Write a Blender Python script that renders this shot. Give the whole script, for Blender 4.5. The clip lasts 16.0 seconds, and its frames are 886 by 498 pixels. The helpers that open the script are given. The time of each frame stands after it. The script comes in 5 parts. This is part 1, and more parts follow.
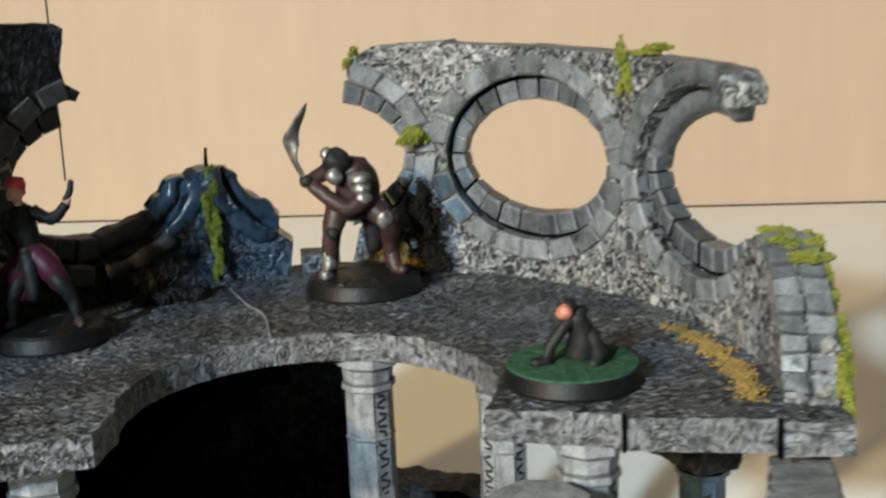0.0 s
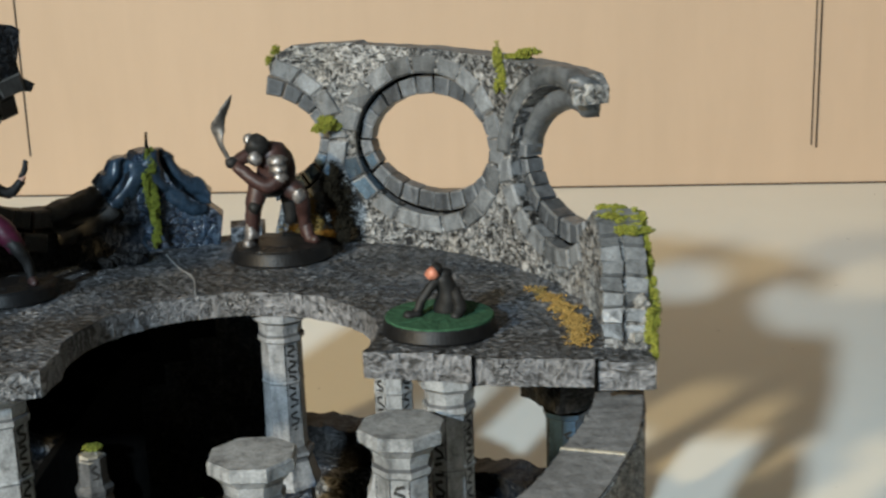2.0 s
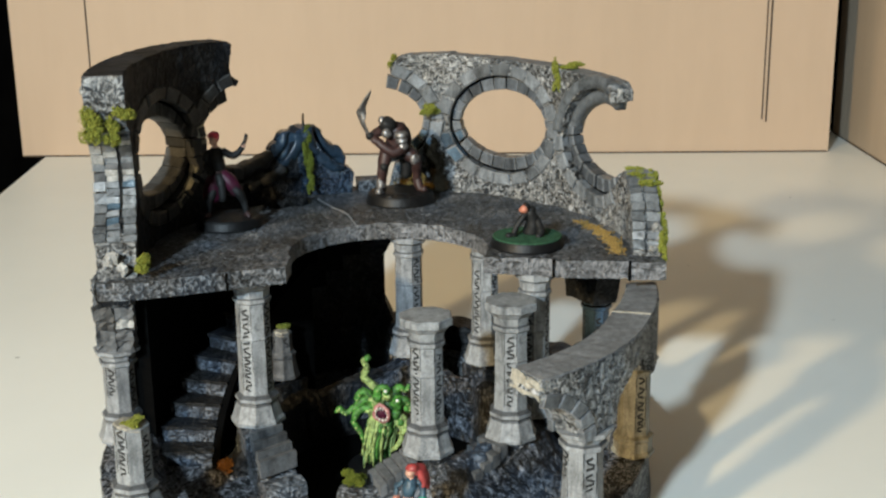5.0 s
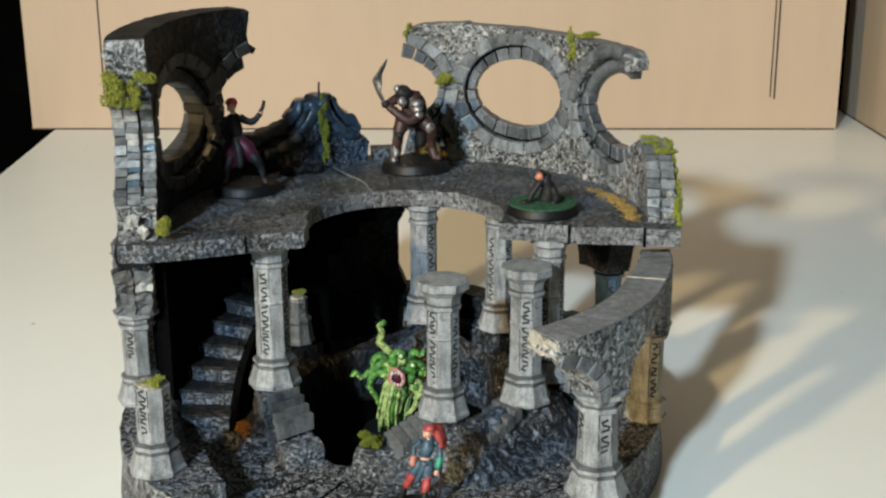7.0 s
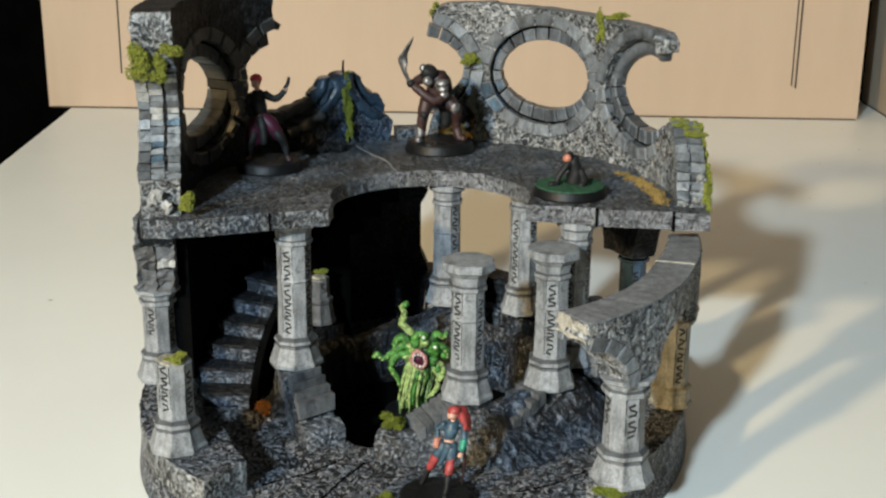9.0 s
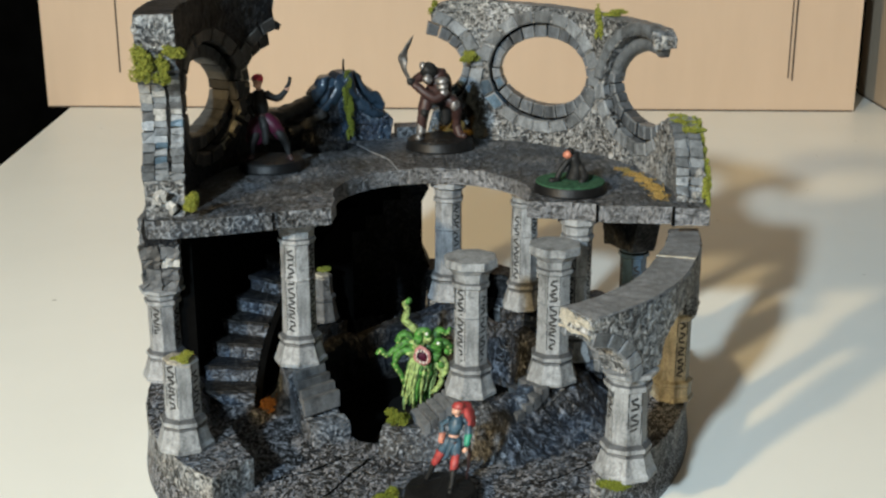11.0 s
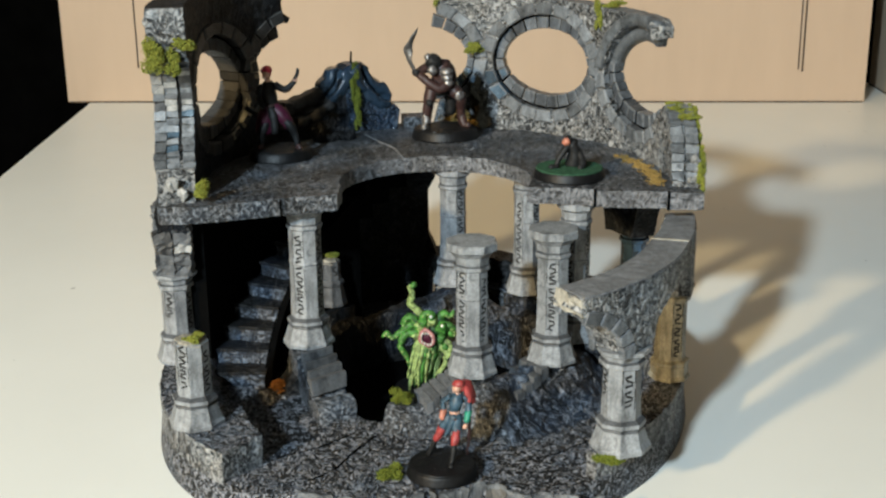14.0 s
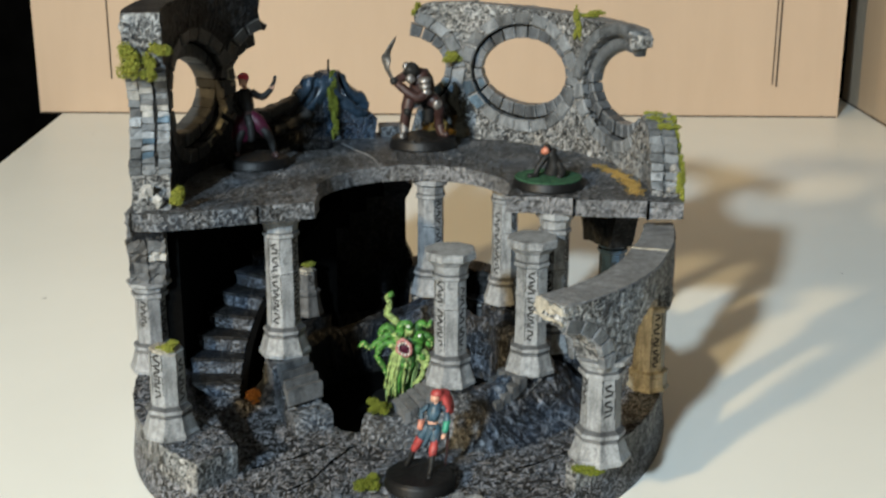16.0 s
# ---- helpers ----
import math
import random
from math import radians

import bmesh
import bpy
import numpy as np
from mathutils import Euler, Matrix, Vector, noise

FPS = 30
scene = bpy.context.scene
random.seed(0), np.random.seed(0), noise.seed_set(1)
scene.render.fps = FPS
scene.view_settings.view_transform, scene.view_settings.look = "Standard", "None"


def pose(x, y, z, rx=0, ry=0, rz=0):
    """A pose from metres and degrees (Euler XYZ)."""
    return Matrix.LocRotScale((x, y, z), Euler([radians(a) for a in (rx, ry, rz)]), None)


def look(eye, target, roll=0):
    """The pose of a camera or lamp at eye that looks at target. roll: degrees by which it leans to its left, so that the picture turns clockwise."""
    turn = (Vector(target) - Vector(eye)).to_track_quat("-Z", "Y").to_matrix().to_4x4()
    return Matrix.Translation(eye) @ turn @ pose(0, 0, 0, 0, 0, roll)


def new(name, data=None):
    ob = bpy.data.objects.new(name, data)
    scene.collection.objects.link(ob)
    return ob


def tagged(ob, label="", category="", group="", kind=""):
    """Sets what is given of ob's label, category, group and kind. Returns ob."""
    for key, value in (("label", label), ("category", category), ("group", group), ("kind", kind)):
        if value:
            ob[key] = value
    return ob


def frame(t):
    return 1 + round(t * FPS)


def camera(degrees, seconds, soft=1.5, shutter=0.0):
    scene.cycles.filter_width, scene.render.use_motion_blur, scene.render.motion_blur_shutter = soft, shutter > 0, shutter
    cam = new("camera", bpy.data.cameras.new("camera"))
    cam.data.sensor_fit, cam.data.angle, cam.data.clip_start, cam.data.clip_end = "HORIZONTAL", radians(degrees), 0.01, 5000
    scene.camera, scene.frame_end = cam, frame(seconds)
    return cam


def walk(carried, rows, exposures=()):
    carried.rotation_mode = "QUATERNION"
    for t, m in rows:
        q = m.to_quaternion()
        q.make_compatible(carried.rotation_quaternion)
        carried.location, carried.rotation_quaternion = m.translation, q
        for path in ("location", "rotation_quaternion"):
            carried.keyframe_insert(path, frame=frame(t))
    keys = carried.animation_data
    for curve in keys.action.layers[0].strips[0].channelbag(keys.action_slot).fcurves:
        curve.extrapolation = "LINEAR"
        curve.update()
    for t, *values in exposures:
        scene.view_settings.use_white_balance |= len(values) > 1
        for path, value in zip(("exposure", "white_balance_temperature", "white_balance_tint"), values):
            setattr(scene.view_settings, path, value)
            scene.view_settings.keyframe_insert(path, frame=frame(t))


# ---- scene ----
cam = camera(39.5, 16.0, soft=2.4, shutter=0.5)
# seconds, eye x y z in metres, turn about x y z in degrees
PATH = [
    (0.0, 0.04811, -0.20411, 0.15900, 77.494, 2.348, 4.694),
    (0.5, 0.06148, -0.22431, 0.16744, 77.425, 2.759, 5.335),
    (1.0, 0.06154, -0.23841, 0.16762, 77.040, 2.731, 5.659),
    (1.5, 0.06314, -0.24340, 0.16949, 76.953, 1.878, 5.263),
    (2.0, 0.07039, -0.24918, 0.16764, 76.394, 1.629, 3.562),
    (2.5, 0.07444, -0.25835, 0.17011, 76.369, 1.766, 2.839),
    (3.0, 0.07186, -0.28526, 0.17691, 74.000, 1.728, 0.809),
    (3.5, 0.05580, -0.34617, 0.19175, 73.389, 1.226, 0.877),
    (4.0, 0.04379, -0.38740, 0.19614, 74.389, 0.846, 1.469),
    (4.2, 0.04049, -0.39336, 0.19991, 74.676, 0.631, 1.589),
    (6.3, 0.03119, -0.40915, 0.19776, 73.899, 0.761, 1.392),
    (6.5, 0.03029, -0.40961, 0.19750, 73.737, 0.383, 1.145),
    (7.0, 0.02944, -0.41064, 0.19542, 73.762, 0.312, 1.723),
    (7.5, 0.03037, -0.41013, 0.19582, 74.241, 0.073, 1.823),
    (8.0, 0.02882, -0.41028, 0.19524, 74.176, -0.274, 2.334),
    (8.5, 0.02651, -0.41002, 0.19366, 74.067, -0.454, 2.410),
    (8.7, 0.02485, -0.40660, 0.19149, 73.272, -0.530, 2.446),
    (10.8, 0.02211, -0.40964, 0.19481, 73.038, 0.085, 1.917),
    (11.0, 0.02244, -0.41006, 0.19370, 72.924, 0.051, 2.134),
    (11.5, 0.02396, -0.41039, 0.19949, 73.290, -0.290, 2.237),
    (12.0, 0.02512, -0.41849, 0.19893, 73.970, -0.451, 2.502),
    (12.5, 0.03502, -0.41888, 0.18969, 72.893, 0.771, 2.527),
    (13.0, 0.03418, -0.42772, 0.19718, 72.985, 0.452, 2.876),
    (13.5, 0.03042, -0.42521, 0.19439, 72.214, 0.396, 3.366),
    (14.0, 0.02962, -0.42378, 0.19381, 72.750, 0.580, 3.017),
    (14.5, 0.02774, -0.42430, 0.19176, 73.204, 0.313, 2.851),
    (15.0, 0.02666, -0.42182, 0.18915, 72.355, 0.110, 2.862),
    (15.5, 0.02744, -0.42261, 0.18993, 72.382, 0.201, 2.616),
    (16.0, 0.02754, -0.42122, 0.19049, 73.479, -0.012, 1.869),
]
EXPOSURE = [(0.0, 0.20), (0.5, 0.16), (1.0, 0.06), (1.5, 0.0), (3.0, 0.0), (16.0, 0.0)]
walk(cam, [(t, pose(x, y, z, rx, ry, rz)) for t, x, y, z, rx, ry, rz in PATH], EXPOSURE)

# ---- light: two household lamps behind the viewer's left shoulder, in a dim room ----
world = bpy.data.worlds.new("room_air")
scene.world = world
world.use_nodes = True
world.node_tree.nodes["Background"].inputs[0].default_value = (0.9, 0.92, 1.0, 1)
world.node_tree.nodes["Background"].inputs[1].default_value = 0.045


def lamp(name, at, aim, size, power, colour):
    data = bpy.data.lights.new(name, "AREA")
    data.shape, data.size, data.energy, data.color = "DISK", size, power, colour
    ob = new(name, data)
    ob.matrix_world = look(at, aim)
    return ob


lamp("warm_lamp", (-0.92, -1.22, 0.66), (0.05, 0.1, 0.05), 0.085, 25.2, (1.0, 0.73, 0.37))
lamp("cool_lamp", (-0.50, -1.36, 0.725), (0.05, 0.1, 0.05), 0.085, 36.9, (0.70, 0.88, 1.0))

# ---- materials ----
class Nodes:
    """A small helper to wire a material."""

    def __init__(self, name):
        self.mat = bpy.data.materials.new(name)
        self.mat.use_nodes = True
        self.tree = self.mat.node_tree
        self.bsdf = self.tree.nodes["Principled BSDF"]
        self.coord = self.tree.nodes.new("ShaderNodeTexCoord").outputs["Object"]

    def link(self, a, b):
        self.tree.links.new(a, b)

    def noise(self, scale, detail=3.0, rough=0.55, distortion=0.0, stretch=None, turn=0.0):
        n = self.tree.nodes.new("ShaderNodeTexNoise")
        n.inputs["Scale"].default_value = scale
        n.inputs["Detail"].default_value = detail
        n.inputs["Roughness"].default_value = rough
        n.inputs["Distortion"].default_value = distortion
        src = self.coord
        if stretch:
            m = self.tree.nodes.new("ShaderNodeMapping")
            m.inputs["Scale"].default_value = stretch
            m.inputs["Rotation"].default_value = (0.0, 0.0, radians(turn))
            self.link(src, m.inputs["Vector"])
            src = m.outputs["Vector"]
        self.link(src, n.inputs["Vector"])
        return n.outputs["Fac"]

    def math(self, op, a, b=None, c=None):
        n = self.tree.nodes.new("ShaderNodeMath")
        n.operation = op
        for k, v in enumerate((a, b, c)):
            if v is None:
                continue
            if isinstance(v, (int, float)):
                n.inputs[k].default_value = v
            else:
                self.link(v, n.inputs[k])
        return n.outputs[0]

    def ramp(self, fac, stops):
        n = self.tree.nodes.new("ShaderNodeValToRGB")
        els = n.color_ramp.elements
        while len(els) < len(stops):
            els.new(0.5)
        for e, (p, c) in zip(els, stops):
            e.position = p
            e.color = (c, c, c, 1) if isinstance(c, (int, float)) else (*c, 1)
        self.link(fac, n.inputs[0])
        return n.outputs[0]

    def mix(self, fac, a, b, blend="MIX"):
        n = self.tree.nodes.new("ShaderNodeMix")
        n.data_type, n.blend_type = "RGBA", blend
        for sock, v in ((n.inputs[0], fac), (n.inputs[6], a), (n.inputs[7], b)):
            if isinstance(v, (int, float)):
                sock.default_value = v
            elif isinstance(v, tuple):
                sock.default_value = (*v, 1)
            else:
                self.link(v, sock)
        return n.outputs[2]

    def random(self):
        return self.tree.nodes.new("ShaderNodeObjectInfo").outputs["Random"]

    def finish(self, colour, rough=0.6, bumps=(), metal=0.0, spec=0.5):
        if isinstance(colour, tuple):
            self.bsdf.inputs["Base Color"].default_value = (*colour, 1)
        else:
            self.link(colour, self.bsdf.inputs["Base Color"])
        if isinstance(rough, (int, float)):
            self.bsdf.inputs["Roughness"].default_value = rough
        else:
            self.link(rough, self.bsdf.inputs["Roughness"])
        self.bsdf.inputs["Metallic"].default_value = metal
        self.bsdf.inputs["Specular IOR Level"].default_value = spec
        normal = None
        for height, strength, dist in bumps:
            b = self.tree.nodes.new("ShaderNodeBump")
            b.inputs["Strength"].default_value = strength
            b.inputs["Distance"].default_value = dist
            self.link(height, b.inputs["Height"])
            if normal is not None:
                self.link(normal, b.inputs["Normal"])
            normal = b.outputs["Normal"]
        if normal is not None:
            self.link(normal, self.bsdf.inputs["Normal"])
        return self.mat


def chiselled(name, dark, mid, light, scale=620.0, blue=0.0, brown=0.0, cover=0.5, rough=0.5, spec=0.4, depth=0.0011, lying=0.0, cut=0.0, fineness=0.62, runs=((0.62, 1.0, 0.9), (1.0, 0.62, 0.75)), share=0.82):
    """Cast stone hacked with short strokes: black wash in the cuts, grey dry-brushed on the crests. cut: how wide the winding black cuts are."""
    mid, light = ((1.01 * c[0], c[1], 1.03 * c[2]) for c in (mid, light))
    n = Nodes(name)
    along_a = n.noise(scale, 2.0, 0.5, 1.0, (1.0, 0.40, 0.50))
    along_b = n.noise(scale, 2.0, 0.5, 1.0, (0.45, 0.95, 0.9))
    along_c = n.noise(scale * 1.25, 2.0, 0.5, 1.3)
    if lying:
        along_a = n.noise(scale * 1.3, 1.5, 0.5, 0.6, (lying, 1.0, 0.6), 24)
        along_b = n.noise(scale * 1.3, 1.5, 0.5, 0.6, (lying, 1.0, 0.6), -34)
    where = n.ramp(n.noise(170.0, 1.0, 0.5), [(0.42, 0.0), (0.58, 1.0)])
    where2 = n.ramp(n.noise(150.0, 1.0, 0.5, 0.3), [(0.58, 0.0), (0.66, 1.0)])
    strokes = n.mix(where2, n.mix(where, along_a, along_b), along_c)
    fine = n.noise(scale * 3.1, 3.0, 0.65, 0.4)
    ridge = n.math("ADD", n.math("MULTIPLY", strokes, 0.80), n.math("MULTIPLY", fine, 0.20))
    patch = n.noise(46.0, 4.0, 0.65)
    fac = n.math("ADD", ridge, n.math("MULTIPLY", n.math("SUBTRACT", patch, 0.5), 0.32))
    low = 0.47 - 0.10 * cover
    colour = n.ramp(fac, [(low - 0.035, dark), (low + 0.03, mid), (low + 0.11, tuple(0.6 * a + 0.4 * b for a, b in zip(mid, light))), (low + 0.22, light)])
    bumps = [(strokes, 1.0, depth), (fine, 0.6, 0.0003)]
    if cut:
        # winding cuts; paler lips put dry-brush and lighting highlights into the colour
        bent = n.mix(where, n.noise(scale * fineness, 1.0, 0.4, 0.9, runs[0], 30), n.noise(scale * fineness, 1.0, 0.4, 0.9, runs[1], -25))
        off = n.math("ADD", n.math("ABSOLUTE", n.math("SUBTRACT", bent, 0.5)), n.math("MULTIPLY", n.math("SUBTRACT", fine, 0.5), 0.10))
        pale = n.ramp(n.math("ADD", off, n.math("MULTIPLY", n.math("SUBTRACT", patch, 0.5), 0.06)), [(0.0, dark), (cut, dark), (cut * 1.9, light), (cut * 3.6, mid), (cut * 6.0, tuple(0.65 * v for v in mid))])
        colour = n.mix(share, colour, pale)
        bumps = [(n.ramp(off, [(0.0, 0.0), (cut * 2.0, 1.0), (cut * 5.0, 0.75)]), 1.0, depth * 0.5), (fine, 0.6, 0.0003)]
    if blue:
        wash = n.ramp(n.noise(52.0, 2.0, 0.5), [(0.48, 0.0), (0.66, blue)])
        colour = n.mix(wash, colour, n.mix(0.35, n.mix(1.0, colour, (0.42, 0.74, 1.0), "MULTIPLY"), (0.015, 0.045, 0.10)))
    if brown:
        wash = n.ramp(n.noise(75.0, 2.0, 0.5, 0.3), [(0.52, 0.0), (0.70, brown)])
        colour = n.mix(wash, colour, n.mix(1.0, colour, (0.98, 0.76, 0.46), "MULTIPLY"))
    grain = n.noise(2600.0, 2.0, 0.6)
    colour = n.mix(0.3, colour, n.mix(1.0, colour, n.ramp(grain, [(0.3, 0.45), (0.7, 1.5)]), "MULTIPLY"))
    return n.finish(colour, rough, bumps, spec=spec)


def smooth_stone(name, base, dark, tint=(1, 1, 1), rough=0.55, vary=0.25, stain=None):
    """Plain dressed stone: pale grey paint rubbed over black, streaked and worn."""
    base = (1.01 * base[0], base[1], 1.02 * base[2])
    n = Nodes(name)
    streak = n.noise(300.0, 4.0, 0.65, 0.3, (1.0, 1.0, 0.22))
    patch = n.noise(70.0, 3.0, 0.6)
    grain = n.noise(1800.0, 3.0, 0.65)
    blotch = n.noise(430.0, 3.0, 0.6, 0.6)
    f = n.math("ADD", n.math("MULTIPLY", streak, 0.65), n.math("MULTIPLY", patch, 0.35))
    colour = n.ramp(f, [(0.30, dark), (0.46, tuple(0.72 * v for v in base)), (0.58, base), (0.75, tuple(min(1.25 * v, 0.8) for v in base))])
    colour = n.mix(1.0, colour, tint, "MULTIPLY")
    colour = n.mix(1.0, colour, n.ramp(blotch, [(0.30, 0.58), (0.44, 0.94), (0.62, 1.05), (0.76, 1.22)]), "MULTIPLY")
    shade = n.ramp(n.random(), [(0.0, 1.0 - vary), (1.0, 1.0 + vary * 0.5)])
    colour = n.mix(1.0, colour, shade, "MULTIPLY")
    if stain:
        colour = n.mix(n.ramp(n.noise(60.0, 3.0, 0.6, 0.4, (1.0, 1.0, 0.6)), [(0.58, 0.0), (0.70, 0.9)]), colour, n.mix(0.45, n.mix(1.0, colour, stain, "MULTIPLY"), tuple(0.12 * v for v in stain)))
    colour = n.mix(0.4, colour, n.mix(1.0, colour, n.ramp(grain, [(0.35, 0.45), (0.65, 1.4)]), "MULTIPLY"))
    return n.finish(colour, rough, [(f, 0.7, 0.0005), (blotch, 0.5, 0.0004), (grain, 0.5, 0.00015)], spec=0.4)


def paint(name, colour, rough=0.5, metal=0.0, vary=0.35, scale=500.0, spec=0.5):
    """Hand-brushed miniature paint: thin in places, darker in the folds."""
    n = Nodes(name)
    a = n.noise(scale, 3.0, 0.6)
    c = n.mix(1.0, colour, n.ramp(a, [(0.3, 1.0 - vary), (0.7, 1.0 + vary)]), "MULTIPLY")
    return n.finish(c, rough, [(a, 0.4, 0.0003)], metal, spec)


def fuzz(name, low, high, scale=900.0):
    n = Nodes(name)
    a = n.noise(scale, 3.0, 0.7)
    return n.finish(n.ramp(a, [(0.3, low), (0.7, high)]), 0.9, [(a, 0.8, 0.0006)], spec=0.15)


FLOOR_STONE = chiselled("chiselled_floor_stone", 0.006, (0.042, 0.045, 0.048), (0.25, 0.26, 0.268), 860.0, 0.32, 0.05, -0.05, 0.5, lying=0.58)
BASE_STONE = chiselled("chiselled_base_stone", 0.003, (0.019, 0.021, 0.025), (0.34, 0.35, 0.37), 640.0, 0.34, 0.05, -0.12, 0.5, 0.4, 0.0014, 0.40, cut=0.050, fineness=0.74, runs=((0.45, 1.0, 0.9), (1.0, 0.5, 0.75)))
WALL_STONE = chiselled("chiselled_wall_stone", 0.006, (0.078, 0.080, 0.078), (0.40, 0.405, 0.388), 820.0, 0.20, 0.20, 0.15, 0.55, 0.4, 0.0014)
DARK_STONE = chiselled("near_black_stone", 0.0015, (0.005, 0.005, 0.005), (0.036, 0.036, 0.035), 640.0, 0.25, 0.1, 0.1, 0.6, 0.2)
BLUE_STONE = chiselled("blue_washed_stone", 0.003, (0.013, 0.016, 0.021), (0.195, 0.208, 0.23), 720.0, 0.6, 0.0, -0.05, 0.42, 0.5)
BLUE_BRIGHT = chiselled("wet_blue_stone", 0.003, (0.013, 0.019, 0.027), (0.075, 0.10, 0.125), 720.0, 0.7, 0.0, 0.1, 0.25, 0.7)
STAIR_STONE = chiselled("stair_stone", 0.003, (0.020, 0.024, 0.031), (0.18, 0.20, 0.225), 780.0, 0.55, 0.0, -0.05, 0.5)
EDGE_STONE = chiselled("slab_edge_stone", 0.020, (0.078, 0.080, 0.083), (0.215, 0.22, 0.224), 780.0, 0.10, 0.12, 0.3, 0.6)
COLUMN = smooth_stone("pale_column_stone", (0.258, 0.271, 0.274), (0.007, 0.008, 0.009), vary=0.12)
COLUMN_BLUE = smooth_stone("blue_streaked_column_stone", (0.25, 0.262, 0.268), (0.018, 0.022, 0.03), vary=0.15, stain=(0.28, 0.52, 0.95))
COLUMN_NIGHT = smooth_stone("blue_black_column_stone", (0.040, 0.078, 0.125), (0.004, 0.005, 0.008), vary=0.1, rough=0.3)
BLUE_PALE = smooth_stone("pale_blue_edge", (0.22, 0.38, 0.54), (0.03, 0.05, 0.08), vary=0.1, rough=0.3)
WET_RIM = smooth_stone("wet_blue_rim", (0.026, 0.046, 0.068), (0.002, 0.003, 0.004), vary=0.1, rough=0.2)
COLUMN_SAND = smooth_stone("sand_washed_column_stone", (0.32, 0.305, 0.235), (0.06, 0.05, 0.035))
HIGHLIGHT = smooth_stone("dry_brushed_edge", (0.72, 0.73, 0.72), (0.20, 0.20, 0.20), vary=0.1)
RECESS = smooth_stone("washed_and_shaded_grey", (0.085, 0.09, 0.094), (0.010, 0.010, 0.011), vary=0.2)
VOUSSOIR = smooth_stone("ring_stone", (0.172, 0.188, 0.198), (0.014, 0.016, 0.019), vary=0.5, rough=0.36)
REVEAL = smooth_stone("reveal_stone", (0.105, 0.118, 0.130), (0.012, 0.014, 0.018), vary=0.5, rough=0.32)
REVEAL_DARK = smooth_stone("dark_reveal_stone", (0.046, 0.046, 0.044), (0.008, 0.008, 0.008), vary=0.5)
RING_EDGE = smooth_stone("worn_ring_stone_edge", (0.17, 0.18, 0.185), (0.05, 0.05, 0.05), vary=0.4)
RING_EDGE_DARK = smooth_stone("dark_ring_stone_edge", (0.085, 0.082, 0.075), (0.02, 0.02, 0.02), vary=0.4)
BROWN = fuzz("dry_brown_foliage", (0.005, 0.004, 0.003), (0.034, 0.025, 0.013), 1600.0)
VOUSSOIR_BLUE = smooth_stone("blue_ring_stone", (0.070, 0.112, 0.15), (0.008, 0.018, 0.032), vary=0.5, rough=0.24)
VOUSSOIR_DARK = smooth_stone("dark_grey_ring_stone", (0.040, 0.040, 0.039), (0.008, 0.008, 0.008), vary=0.4)
TOP_STONE = smooth_stone("flat_top_stone", (0.185, 0.193, 0.198), (0.09, 0.09, 0.09), vary=0.1)
SLAB_STONE = smooth_stone("leaning_slab_stone", (0.118, 0.124, 0.127), (0.02, 0.02, 0.022), vary=0.3)
CHIPPED = smooth_stone("chipped_grey_white", (0.33, 0.33, 0.31), (0.05, 0.05, 0.05), vary=0.2)
KERB = smooth_stone("broken_kerb_stone", (0.125, 0.119, 0.106), (0.016, 0.014, 0.012), vary=0.6)
BROKEN = smooth_stone("broken_chalk", (0.39, 0.365, 0.295), (0.14, 0.13, 0.11), vary=0.2)
BLACK = paint("black_wash_and_shade", (0.0016, 0.0016, 0.0016), 0.8, spec=0.03)
MOSS = fuzz("yellow_green_moss", (0.07, 0.08, 0.012), (0.30, 0.31, 0.055), 1600.0)
MOSS_DARK = fuzz("green_moss", (0.045, 0.06, 0.008), (0.19, 0.21, 0.03), 1600.0)
GOLD = fuzz("golden_flock", (0.08, 0.045, 0.012), (0.46, 0.31, 0.10), 1800.0)
RUST = fuzz("rusty_flock", (0.06, 0.022, 0.006), (0.40, 0.17, 0.05), 1500.0)


def table_paint():
    n = Nodes("cream_tabletop_laminate")
    a, b = n.noise(6.0, 4.0, 0.6), n.noise(900.0, 2.0, 0.5)
    specks = n.ramp(n.noise(140.0, 1.0, 0.4), [(0.185, 0.5), (0.205, 1.0)])
    c = n.ramp(a, [(0.3, (0.755, 0.755, 0.705)), (0.7, (0.80, 0.80, 0.75))])
    c = n.mix(1.0, c, specks, "MULTIPLY")
    return n.finish(c, 0.42, [(b, 0.08, 0.0003)], spec=0.35)


def board_paint(name, low, high):
    n = Nodes(name)
    a, b = n.noise(5.0, 4.0, 0.6), n.noise(60.0, 4.0, 0.6, 0.2, (1.0, 1.0, 0.15))
    c = n.ramp(n.math("ADD", n.math("MULTIPLY", a, 0.6), n.math("MULTIPLY", b, 0.4)), [(0.35, low), (0.65, high)])
    return n.finish(c, 0.6, [(b, 0.1, 0.001)], spec=0.3)


TABLE = table_paint()
BOARD = board_paint("tan_cardboard", (0.425, 0.318, 0.228), (0.462, 0.346, 0.25))
CREASE = paint("crease_shadow_line", (0.06, 0.04, 0.025), 0.8)
PANEL = board_paint("pale_brown_panel", (0.38, 0.30, 0.22), (0.43, 0.34, 0.25))
CARPET = fuzz("dark_brown_carpet", (0.012, 0.009, 0.007), (0.03, 0.022, 0.016), 120.0)
PLASTER = board_paint("room_plaster", (0.42, 0.40, 0.36), (0.46, 0.44, 0.40))
FLAT_BLACK = paint("flat_black", (0.002, 0.002, 0.002), 0.95, scale=20.0, spec=0.0)

# ---- shape helpers ----
CX, CY = 0.003, 0.006  # axis of the round walls


